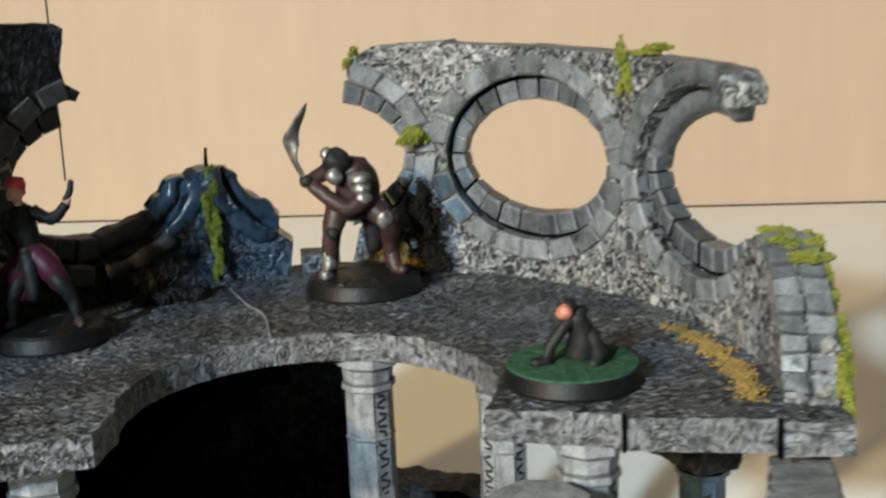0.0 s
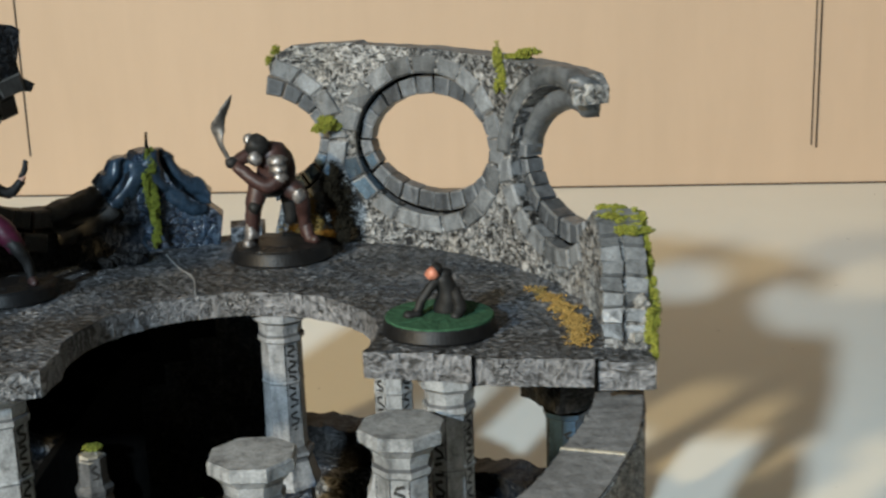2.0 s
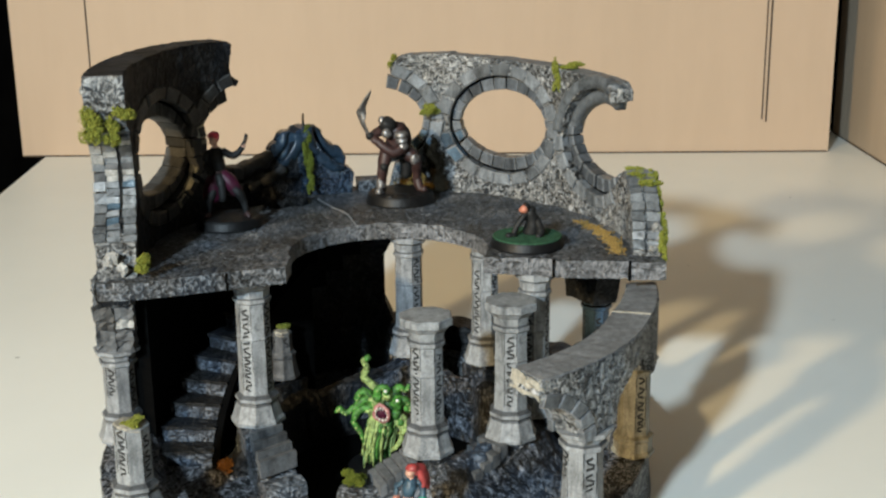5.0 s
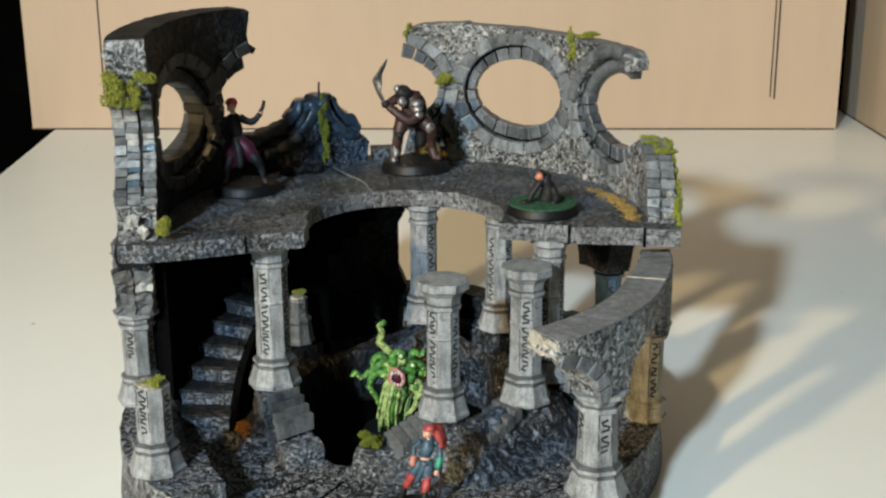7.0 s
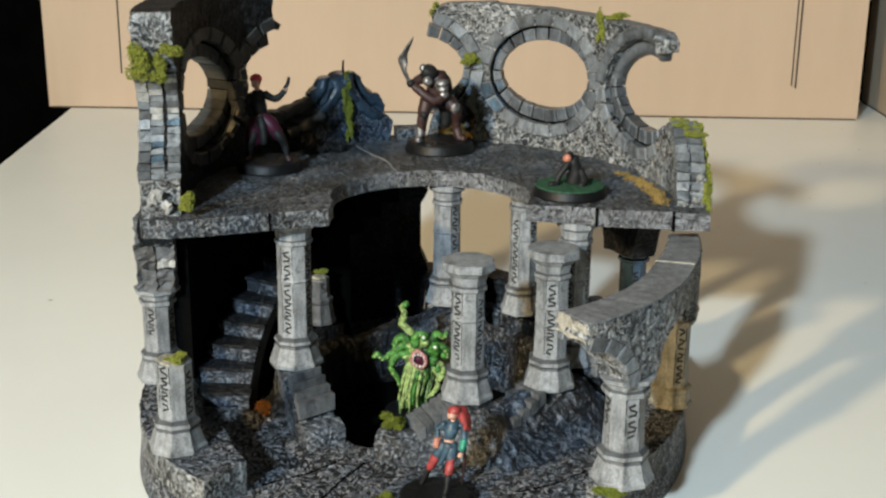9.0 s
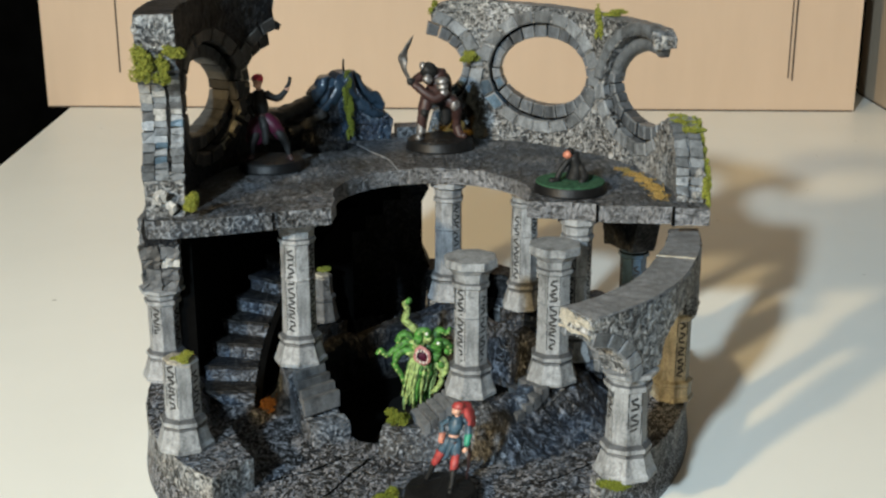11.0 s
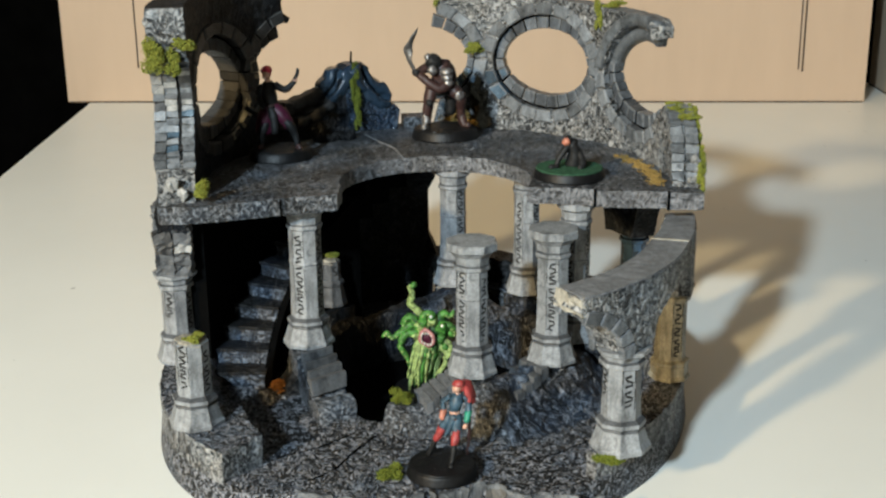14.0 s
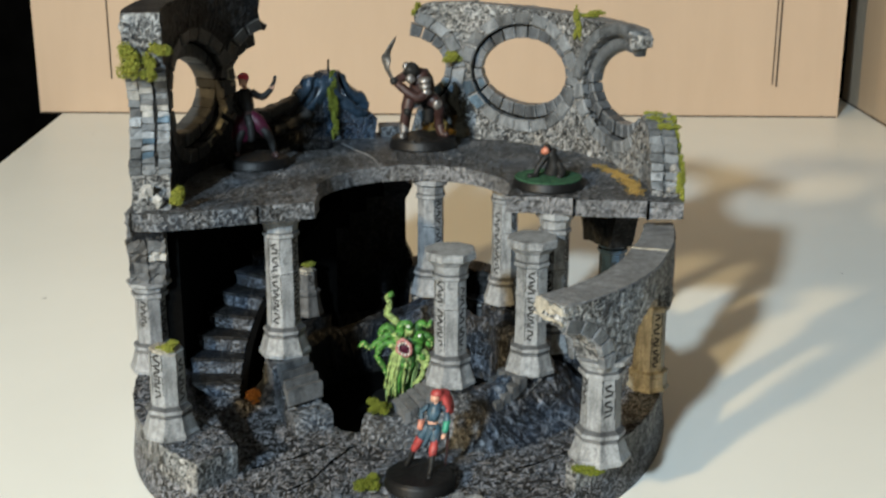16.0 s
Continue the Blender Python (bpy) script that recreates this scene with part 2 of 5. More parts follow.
def part(name, bm, material, parent, label="", smooth=False):
    """Links a bmesh as one mesh object under a thing or a part."""
    mesh = bpy.data.meshes.new(name)
    bmesh.ops.recalc_face_normals(bm, faces=bm.faces)
    if smooth:
        for f in bm.faces:
            f.smooth = True
    bm.to_mesh(mesh)
    bm.free()
    for m in material if isinstance(material, (list, tuple)) else (material,):
        mesh.materials.append(m)
    ob = new(name, mesh)
    ob.parent = parent
    if label:
        ob["label"] = label
    return ob


def mm(*p):
    return tuple(v / 1000 for v in p)


def box(bm, x0, x1, y0, y1, z0, z1, mi=0):
    v = [bm.verts.new((x, y, z)) for z in (z0, z1) for x, y in ((x0, y0), (x1, y0), (x1, y1), (x0, y1))]
    for f in ((3, 2, 1, 0), (4, 5, 6, 7), (0, 1, 5, 4), (1, 2, 6, 5), (2, 3, 7, 6), (3, 0, 4, 7)):
        bm.faces.new([v[k] for k in f]).material_index = mi


def bevelled(bm, width, segments=2, mi=-1):
    sharp = [e for e in bm.edges if e.calc_face_angle(0) > 0.3]
    bmesh.ops.bevel(bm, geom=sharp, offset=width, segments=segments, affect="EDGES", profile=0.6, material=mi, clamp_overlap=True)


def polar(theta, r, z=0.0, cx=CX, cy=CY):
    a = radians(theta)
    return Vector((cx + r * math.cos(a), cy + r * math.sin(a), z))


def sector(bm, t0, t1, r0, r1, z0, z1, n=None, cx=CX, cy=CY, mi=0):
    """A block that is a piece of a ring."""
    n = n or max(2, int(abs(t1 - t0) / 4))
    rings = []
    for k in range(n + 1):
        t = t0 + (t1 - t0) * k / n
        rings.append([bm.verts.new(polar(t, r, z, cx, cy)) for r, z in ((r0, z0), (r1, z0), (r1, z1), (r0, z1))])
    for a, b in zip(rings, rings[1:]):
        for k in range(4):
            bm.faces.new((a[k], a[(k + 1) % 4], b[(k + 1) % 4], b[k])).material_index = mi
    bm.faces.new(rings[0]).material_index = mi
    bm.faces.new(list(reversed(rings[-1]))).material_index = mi


def lathe(bm, profile, n=8, turn=22.5, at=(0, 0, 0), mi=0, squash=1.0):
    """Turns a profile of (radius, height) round z with n sides; closed above and below."""
    rings = []
    kinds = [p[2] if len(p) > 2 else mi for p in profile]
    for r, z in (p[:2] for p in profile):
        rings.append([bm.verts.new((at[0] + r * math.cos(radians(turn + 360 * k / n)), at[1] + squash * r * math.sin(radians(turn + 360 * k / n)), at[2] + z)) for k in range(n)])
    for a, b, kind in zip(rings, rings[1:], kinds):
        for k in range(n):
            bm.faces.new((a[k], a[(k + 1) % n], b[(k + 1) % n], b[k])).material_index = kind
    bm.faces.new(list(reversed(rings[0]))).material_index = mi
    bm.faces.new(rings[-1]).material_index = mi


def limb(bm, points, radii, mi=0, n=10, flat=1.0):
    """A tapered tube along points, rounded off at both ends."""
    if len(points) < 8:
        fine = bend(points, 4)
        radii = [radii[min(k // 4, len(radii) - 2)] * (1 - (k - 4 * min(k // 4, len(radii) - 2)) / 4) + radii[min(k // 4, len(radii) - 2) + 1] * (k - 4 * min(k // 4, len(radii) - 2)) / 4 for k in range(len(fine))]
        points = fine
    pts = [Vector(p) for p in points]
    rings, up = [], Vector((0.13, 0.21, 1.0))
    for k, p in enumerate(pts):
        d = (pts[min(k + 1, len(pts) - 1)] - pts[max(k - 1, 0)]).normalized()
        side = d.cross(up)
        if side.length < 0.05:
            side = d.cross(Vector((1, 0, 0)))
        side.normalize()
        over = side.cross(d)
        rings.append([bm.verts.new(p + radii[k] * (math.cos(2 * math.pi * j / n) * side + flat * math.sin(2 * math.pi * j / n) * over)) for j in range(n)])
    for a, b in zip(rings, rings[1:]):
        for j in range(n):
            f = bm.faces.new((a[j], a[(j + 1) % n], b[(j + 1) % n], b[j]))
            f.material_index, f.smooth = mi, True
    for ring, p, q, r in ((rings[0], pts[0], pts[1], radii[0]), (rings[-1], pts[-1], pts[-2], radii[-1])):
        tip = bm.verts.new(p + (p - q).normalized() * r * 0.6)
        for j in range(n):
            f = bm.faces.new((ring[j], ring[(j + 1) % n], tip))
            f.material_index, f.smooth = mi, True


def bend(points, steps=5):
    """A smooth line through a few points."""
    p = [Vector(v) for v in points]
    p = [2 * p[0] - p[1]] + p + [2 * p[-1] - p[-2]]
    out = []
    for k in range(1, len(p) - 2):
        for s in range(steps):
            t = s / steps
            a, b, c, d = p[k - 1 : k + 3]
            out.append(0.5 * ((2 * b) + (c - a) * t + (2 * a - 5 * b + 4 * c - d) * t * t + (3 * b - a - 3 * c + d) * t**3))
    out.append(p[-2])
    return out


def ball(bm, c, r, mi=0, n=12, lump=0.0):
    """An ellipsoid; r is one radius or three."""
    r = (r, r, r) if isinstance(r, (int, float)) else r
    made = bmesh.ops.create_uvsphere(bm, u_segments=n, v_segments=max(6, n * 2 // 3), radius=1.0)["verts"]
    for v in made:
        k = 1 + lump * noise.noise(v.co * 2.3 + Vector(c) * 900)
        v.co = Vector((c[0] + v.co.x * r[0] * k, c[1] + v.co.y * r[1] * k, c[2] + v.co.z * r[2] * k))
    for f in {f for v in made for f in v.link_faces}:
        f.material_index, f.smooth = mi, True


def jitter(bm, amount, scale, seed=0.0):
    """Pushes the vertices about, as in cast and chipped stone."""
    for v in bm.verts:
        v.co += amount * noise.noise_vector(v.co * scale + Vector((seed, seed * 1.7, seed * 0.6)))


def inside(poly, x, y):
    hit = False
    for (x0, y0), (x1, y1) in zip(poly, poly[1:] + poly[:1]):
        if (y0 > y) != (y1 > y) and x < (x1 - x0) * (y - y0) / (y1 - y0) + x0:
            hit = not hit
    return hit


def dense(poly, step):
    out = []
    for (x0, y0), (x1, y1) in zip(poly, poly[1:] + poly[:1]):
        n = max(1, int(math.hypot(x1 - x0, y1 - y0) / step))
        out += [(x0 + (x1 - x0) * k / n, y0 + (y1 - y0) * k / n) for k in range(n)]
    return out


def sheet(poly, holes, step, rough=0.25):
    """Triangles that fill a flat outline with holes: points and triples."""
    rng = random.Random(7)
    rims = [dense(poly, step)] + [dense(h, step) for h in holes]
    pts, edges = [], []
    for rim in rims:
        base = len(pts)
        pts += rim
        edges += [(base + k, base + (k + 1) % len(rim)) for k in range(len(rim))]
    x0, x1, y0, y1 = min(p[0] for p in poly), max(p[0] for p in poly), min(p[1] for p in poly), max(p[1] for p in poly)
    border = np.array(pts)
    for j in range(int((y1 - y0) / step) + 1):
        for i in range(int((x1 - x0) / step) + 1):
            x, y = x0 + (i + rng.uniform(-rough, rough) + 0.5 * (j % 2)) * step, y0 + (j + rng.uniform(-rough, rough)) * step
            if inside(poly, x, y) and not any(inside(h, x, y) for h in holes) and ((border - (x, y)) ** 2).sum(1).min() > (0.55 * step) ** 2:
                pts.append((x, y))
    got = geometry.delaunay_2d_cdt([Vector(p) for p in pts], edges, [], 0, 1e-9)
    out, tris = got[0], []
    for f in got[2]:
        cx, cy = sum(out[k].x for k in f) / 3, sum(out[k].y for k in f) / 3
        if inside(poly, cx, cy) and not any(inside(h, cx, cy) for h in holes):
            tris.append(tuple(f))
    return [tuple(v) for v in out], tris


def refine(pts, tris):
    """Halves every edge of a flat fill."""
    pts, mids, out = list(pts), {}, []
    for t in tris:
        m = []
        for i, j in zip(t, t[1:] + t[:1]):
            key = (i, j) if i < j else (j, i)
            if key not in mids:
                mids[key] = len(pts)
                pts.append(tuple(0.5 * (a + b) for a, b in zip(pts[i], pts[j])))
            m.append(mids[key])
        a, b, c = t
        out += [(a, m[0], m[2]), (m[0], b, m[1]), (m[2], m[1], c), (m[0], m[1], m[2])]
    return pts, out


def hacked(p, size=1.0):
    """Depth of the short chisel strokes at a place, about -1 to 1."""
    lean = noise.noise(p * 105)
    a = Vector((p.x * 700, p.y * 270, p.z * 300)) if lean > 0 else Vector((p.x * 280, p.y * 620, p.z * 720))
    return size * (0.7 * noise.noise(a) + 0.5 * noise.noise(p * 900))


def thick(bm, pts, tris, near, far):
    """Gives a flat fill two faces and its rims: near and far turn a flat point into a place."""
    a, b = [bm.verts.new(near(*p)) for p in pts], [bm.verts.new(far(*p)) for p in pts]
    count = {}
    for t in tris:
        bm.faces.new([a[k] for k in t])
        bm.faces.new([b[k] for k in reversed(t)])
        for e in zip(t, t[1:] + t[:1]):
            count.setdefault(frozenset(e), []).append(e)
    for es in count.values():
        if len(es) == 1:
            i, j = es[0]
            bm.faces.new((a[j], a[i], b[i], b[j]))
    for v in [v for v in bm.verts if not v.link_faces]:
        bm.verts.remove(v)
    return a, b


from mathutils import geometry

ARC = 0.092 * math.pi / 180  # metres a degree on the inner face


def r_in(t):
    """Distance of the inner wall face from the axis: the plan is slightly oval."""
    a = radians(t)
    return 1 / math.hypot(math.cos(a) / 0.0838, math.sin(a) / 0.093)


def r_out(t):
    return r_in(t) + 0.0088 + 0.0037 * max(0.0, min(1.0, (t - 100) / 50))


def fixed(r):
    return lambda t: r


def round_wall(outline, holes, r0=r_in, r1=r_out, step=0.0016, rough=0.00035, cx=CX, cy=CY):
    """A piece of curved wall from its outline in degrees and height."""
    flat = [(t * ARC, z) for t, z in outline]
    cut = [[(t * ARC, z) for t, z in h] for h in holes]
    pts, tris = refine(*sheet(flat, cut, step))
    bm = bmesh.new()

    def near(s, z):
        t = s / ARC
        p = polar(t, r0(t), z, cx, cy)
        return polar(t, r0(t) + 0.00042 * hacked(p) + rough * 1.5 * noise.noise(p * 120), z + rough * noise.noise(p * 300), cx, cy)

    def far(s, z):
        t = s / ARC
        p = polar(t, r1(t), z, cx, cy)
        return polar(t, r1(t) + 0.00042 * hacked(p), z + rough * noise.noise(p * 300), cx, cy)

    thick(bm, pts, tris, near, far)
    return bm


def oval(t, z, a, b, n=40):
    """An oval outline round (degrees, height) with half widths in metres."""
    return [(t + a * math.cos(2 * math.pi * k / n) / ARC, z + b * math.sin(2 * math.pi * k / n)) for k in range(n)]


def ring_stone(t, z, inner, outer, a0, a1, r0, r1, chamfer=0.0004, cx=CX, cy=CY):
    """One wedge stone of a ring round an opening: angles in radians, r0 and r1 give the depth into the wall at an angle of the plan."""
    bm = bmesh.new()
    rows = []
    ca, ci = chamfer / 0.022, chamfer
    for r, plus, da, di in ((r1, 0.0, 0.0, 0.0), (r0, chamfer, 0.0, 0.0), (r0, 0.0, ca, ci)):
        row = []
        for a, (ra, rb), s in ((a0 + da, inner, 1), (a1 - da, inner, 1), (a1 - da, outer, -1), (a0 + da, outer, -1)):
            th = t + (ra + s * di) * math.cos(a) / ARC
            row.append(bm.verts.new(polar(th, r(th) + plus, z + (rb + s * di) * math.sin(a), cx, cy)))
        rows.append(row)
    for a, b, kind in zip(rows, rows[1:], (0, 1)):
        for k in range(4):
            bm.faces.new((a[k], a[(k + 1) % 4], b[(k + 1) % 4], b[k])).material_index = kind
    bm.faces.new(rows[0])
    bm.faces.new(list(reversed(rows[-1])))
    jitter(bm, 0.00022, 900, a0)
    return bm


HOLE, GROOVE, RIM0, RIM1 = (0.0186, 0.0138), (0.0214, 0.0190), (0.0221, 0.0199), (0.0272, 0.0247)
OPEN_Z = 0.1157


def stretched(size, k):
    return (size[0] * k, size[1])


def arc_points(theta, k, a0, a1, size=RIM0, n=16):
    """Outline of a wall along an opening, from angle to angle (degrees)."""
    return [(theta + k * size[0] * math.cos(radians(a0 + (a1 - a0) * j / n)) / ARC, OPEN_Z + size[1] * math.sin(radians(a0 + (a1 - a0) * j / n))) for j in range(n + 1)]


def stones_round(wall, theta, stretch, materials, rng, first=0.0, last=360.0):
    """The two rings of stones round one opening, between two angles."""
    for inner, outer, count, d0, d1 in ((HOLE, GROOVE, 24, 0.0026, None), (RIM0, RIM1, 20, -0.0008, 0.003)):
        inner, outer = stretched(inner, stretch), stretched(outer, stretch)
        turn = rng.uniform(0, 1)
        for k in range(-count, count):
            a0 = 2 * math.pi * (k + turn + rng.uniform(-0.06, 0.06)) / count
            a1 = a0 + 2 * math.pi / count * rng.uniform(0.885, 0.93)
            am = 0.5 * (a0 + a1)
            if not radians(first) <= am < radians(last) or OPEN_Z + inner[1] * math.sin(am) < 0.0865:
                continue
            lift = rng.uniform(-0.0004, 0.0003)
            near = lambda t, d=d0 + lift: r_in(t) + d
            back = (lambda t: r_out(t) - 0.0006) if d1 is None else (lambda t, d=d1: r_in(t) + d)
            stone = rng.choice(materials)
            here = theta + outer[0] * math.cos(am) / ARC
            if 76 < here < 91 and stone is VOUSSOIR and OPEN_Z + outer[1] * math.sin(am) < 0.112 and rng.random() < 0.75:
                stone = VOUSSOIR_BLUE  # the blue wash runs on from the broken part
            edge, worn = RING_EDGE_DARK if stone is VOUSSOIR_DARK else RING_EDGE, 0.0005
            if stone is VOUSSOIR_DARK and d1 is None:
                stone = REVEAL_DARK  # the reveal's shade is put into a dark tone of its own
            elif stone is VOUSSOIR and d1 is None:
                stone = REVEAL
            elif theta == 166.5 and 158 < math.degrees(am) % 360 < 246:
                # wide sand-coloured edges paint the sliver of warm light on this ring
                edge, worn = COLUMN_SAND, 0.0013
            part("voussoir", ring_stone(theta, OPEN_Z, inner, outer, a0, a1, near, back, worn), [stone, edge], wall)
    # black backing rings: dark joints, and the groove's shade given as colour
    bm = bmesh.new()
    if last - first < 360:
        first, last = first + 9, last - 9
    n = max(4, int((last - first) / 7))
    behind = (((0.0193, 0.0145), r_in, 0.0036), ((0.0224, 0.0202), r_in, 0.0036), ((0.0224, 0.0202), r_out, -0.001), ((0.0193, 0.0145), r_out, -0.001))
    between = (((0.0224, 0.0202), r_in, 0.0006), ((0.0269, 0.0244), r_in, 0.0006), ((0.0269, 0.0244), r_in, 0.0015), ((0.0224, 0.0202), r_in, 0.0015))
    for corners in (behind, between):
        rows = []
        for k in range(n + 1):
            a = radians(first + (last - first) * k / n)
            row = []
            for (ra, rb), r, d in corners:
                th = theta + stretch * ra * math.cos(a) / ARC
                row.append(bm.verts.new(polar(th, r(th) + d, max(FLOOR2 - 0.001, OPEN_Z + rb * math.sin(a)))))
            rows.append(row)
        for p, q in zip(rows, rows[1:]):
            for k in range(4):
                bm.faces.new((p[k], p[(k + 1) % 4], q[(k + 1) % 4], q[k]))
        bm.faces.new(rows[0])
        bm.faces.new(list(reversed(rows[-1])))
    part("backing_ring", bm, BLACK, wall, "black backing behind the window stones for dark joints and groove shade")


def moulding(wall, theta, stretch, first, last, material, ends=0.55, uneven=1.0):
    """Two smooth rolls with a hollow between them, cast round part of an opening."""
    bm = bmesh.new()
    mix = lambda p, q, f: tuple(a + (b - a) * f for a, b in zip(p, q))
    prof = [(HOLE, r_out, -0.0006), (HOLE, r_in, 0.0046), (mix(HOLE, GROOVE, 0.15), r_in, 0.0032), (mix(HOLE, GROOVE, 0.5), r_in, 0.0024), (mix(HOLE, GROOVE, 0.85), r_in, 0.0030), (GROOVE, r_in, 0.0044), (RIM0, r_in, 0.0044), (RIM0, r_in, 0.0006),
        (mix(RIM0, RIM1, 0.15), r_in, -0.0008), (mix(RIM0, RIM1, 0.5), r_in, -0.0011), (mix(RIM0, RIM1, 0.88), r_in, -0.0007), (RIM1, r_in, 0.0004), (RIM1, r_in, 0.0030), (mix(RIM0, RIM1, 0.5), r_out, -0.0008)]
    n = max(8, int((last - first) / 2.5))
    rows = []
    for k in range(n + 1):
        f = k / n
        a = radians(first + (last - first) * f)
        pinch = min(1.0, ends + 3.2 * min(f, 1 - f))  # the broken ends are rounded off
        row = []
        for (ra, rb), r, d in prof:
            ra, rb = HOLE[0] + 0.004 + (ra - HOLE[0] - 0.004) * pinch, HOLE[1] + 0.005 + (rb - HOLE[1] - 0.005) * pinch
            th = theta + stretch * ra * math.cos(a) / ARC
            p = polar(th, r(th) + d, max(FLOOR2 - 0.001, OPEN_Z + rb * math.sin(a)))
            row.append(bm.verts.new(p + uneven * (0.0011 * noise.noise_vector(p * 230) + 0.0005 * noise.noise_vector(p * 800))))
        rows.append(row)
    m = len(prof)
    for p, q in zip(rows, rows[1:]):
        for k in range(m):
            bm.faces.new((p[k], p[(k + 1) % m], q[(k + 1) % m], q[k]))
    bm.faces.new(rows[0])
    bm.faces.new(list(reversed(rows[-1])))
    return part("moulding", bm, material, wall, "smooth rolled rim of the broken opening", smooth=True)


# ---- the room, the table and the boards ----
def room():
    bm = bmesh.new()
    box(bm, -2.6, 2.6, -2.6, 2.6, -0.80, -0.75)
    tagged(part("floor", bm, CARPET, None), "dark brown carpet in a dim room", "floor", kind="structure")
    for name, dims in (("wall_north", (-2.6, 2.6, 2.6, 2.7)), ("wall_south", (-2.6, 2.6, -2.7, -2.6)), ("wall_west", (-2.7, -2.6, -2.7, 2.7)), ("wall_east", (2.6, 2.7, -2.7, 2.7))):
        bm = bmesh.new()
        box(bm, *dims, -0.80, 1.75)
        tagged(part(name, bm, PLASTER, None), "plain plaster wall of the dim room", "wall", kind="structure")
    bm = bmesh.new()
    box(bm, -2.7, 2.7, -2.7, 2.7, 1.75, 1.85)
    tagged(part("ceiling", bm, PLASTER, None), "plain plaster ceiling of the dim room", "ceiling", kind="structure")


def table():
    top = [(-0.195, -0.72), (0.48, -0.72), (0.48, 0.72), (-0.345, 0.72)]
    bm = bmesh.new()
    lo, hi = [bm.verts.new((x, y, -0.028)) for x, y in top], [bm.verts.new((x, y, 0)) for x, y in top]
    bm.faces.new(list(reversed(lo)))
    bm.faces.new(hi)
    for k in range(4):
        bm.faces.new((lo[k], lo[(k + 1) % 4], hi[(k + 1) % 4], hi[k]))
    bevelled(bm, 0.003, 2)
    root = tagged(new("table"), "cream laminate tabletop with faint specks and scuffs", "table")
    part("tabletop", bm, TABLE, root)
    for x, y in ((-0.19, -0.67), (0.43, -0.67), (0.43, 0.67), (-0.29, 0.67)):
        bm = bmesh.new()
        lathe(bm, [(0.022, -0.75), (0.028, -0.03)], 12, 0, (x, y, 0))
        part("leg", bm, FLAT_BLACK, root)


def backboard():
    root = tagged(new("cardboard_panel"), "upright tan cardboard panel with scored fold lines, standing on the table", "panel")
    bm = bmesh.new()
    box(bm, -0.3545, 0.3275, 0.623, 0.627, 0.0006, 0.48)
    bevelled(bm, 0.0006, 1)
    part("sheet", bm, [BOARD], root)
    for x, low, w in ((-0.2900, 0.030, 0.0011), (0.2708, 0.028, 0.0009), (0.2742, 0.026, 0.0013)):
        bm = bmesh.new()
        box(bm, x - w / 2, x + w / 2, 0.6221, 0.6229, low, 0.479)
        part("fold_line", bm, CREASE, root, "thin dark scored line")
    # dark strip along the foot paints the contact shade
    bm = bmesh.new()
    box(bm, -0.353, 0.326, 0.6218, 0.6232, 0.0, 0.0011)
    part("foot_shade_strip", bm, CREASE, root, "dark strip painting the shade at the panel's foot")
    side = tagged(new("side_panel"), "pale brown upright panel at the edge of the table", "panel")
    bm = bmesh.new()
    box(bm, 0.357, 0.372, 0.30, 0.715, 0.0, 0.48)
    bevelled(bm, 0.001, 1)
    part("sheet", bm, PANEL, side)
    # same painted shade line where this panel meets the table
    bm = bmesh.new()
    box(bm, 0.3562, 0.3568, 0.302, 0.714, 0.0, 0.0012)
    part("foot_shade_strip", bm, CREASE, side, "dark strip painting the shade at the panel's foot")
    # added black box: its colour stands in for the unlit room behind
    dark_box = tagged(new("cabinet"), "black box added to stand in for the dark room behind", "cabinet")
    bm = bmesh.new()
    box(bm, -1.5, 0.9, 1.30, 1.72, -0.748, 1.30)
    bevelled(bm, 0.008, 2)
    part("body", bm, FLAT_BLACK, dark_box)
    bm = bmesh.new()
    box(bm, -1.45, -0.72, 1.285, 1.299, 0.02, 0.30)
    part("front_slab", bm, FLAT_BLACK, dark_box)


room()
table()
backboard()

# ---- the ruin ----
ruin = tagged(new("miniature_ruin"), "round two-storey grey cast stone ruin with moss on the table", "ruin")
rng = random.Random(11)
WX, WY = 0.002, 0.004  # middle of the well


def foot_outline(k=1.0, n=120):
    """Plan of the foot: a full oval in front, flatter behind."""
    out = []
    for j in range(n):
        c, s = math.cos(2 * math.pi * j / n), math.sin(2 * math.pi * j / n)
        p = 2 / 2.4 if c < 0 else 2 / 2.08
        out.append((-0.0012 + 0.0978 * k * math.copysign(abs(c) ** p, c), 0.020 + (0.085 if s > 0 else 0.1185) * k * math.copysign(abs(s) ** p, s)))
    return out


FOOT = foot_outline(0.988, 240)


def foot_r(t):
    """How far the foot reaches from the middle in one direction."""
    lo, hi = 0.05, 0.14
    for _ in range(14):
        mid = 0.5 * (lo + hi)
        p = polar(t, mid, 0, 0.001, 0.003)
        lo, hi = (mid, hi) if inside(FOOT, p.x, p.y) else (lo, mid)
    return lo


FRONT = ((-0.060, -0.0880), (-0.0375, -0.0876), (-0.0287, -0.0879), (-0.0215, -0.0900), (-0.0146, -0.0906), (-0.0130, -0.0896), (-0.0117, -0.0826), (-0.0100, -0.0890), (-0.0059, -0.0914), (-0.0011, -0.0898), (0.0047, -0.0870), (0.0058, -0.0848), (0.0080, -0.0880), (0.0123, -0.0858), (0.0225, -0.0803), (0.0268, -0.0801), (0.0303, -0.0836), (0.0345, -0.0873), (0.0396, -0.0846), (0.0464, -0.0853), (0.0531, -0.0875), (0.062, -0.082))


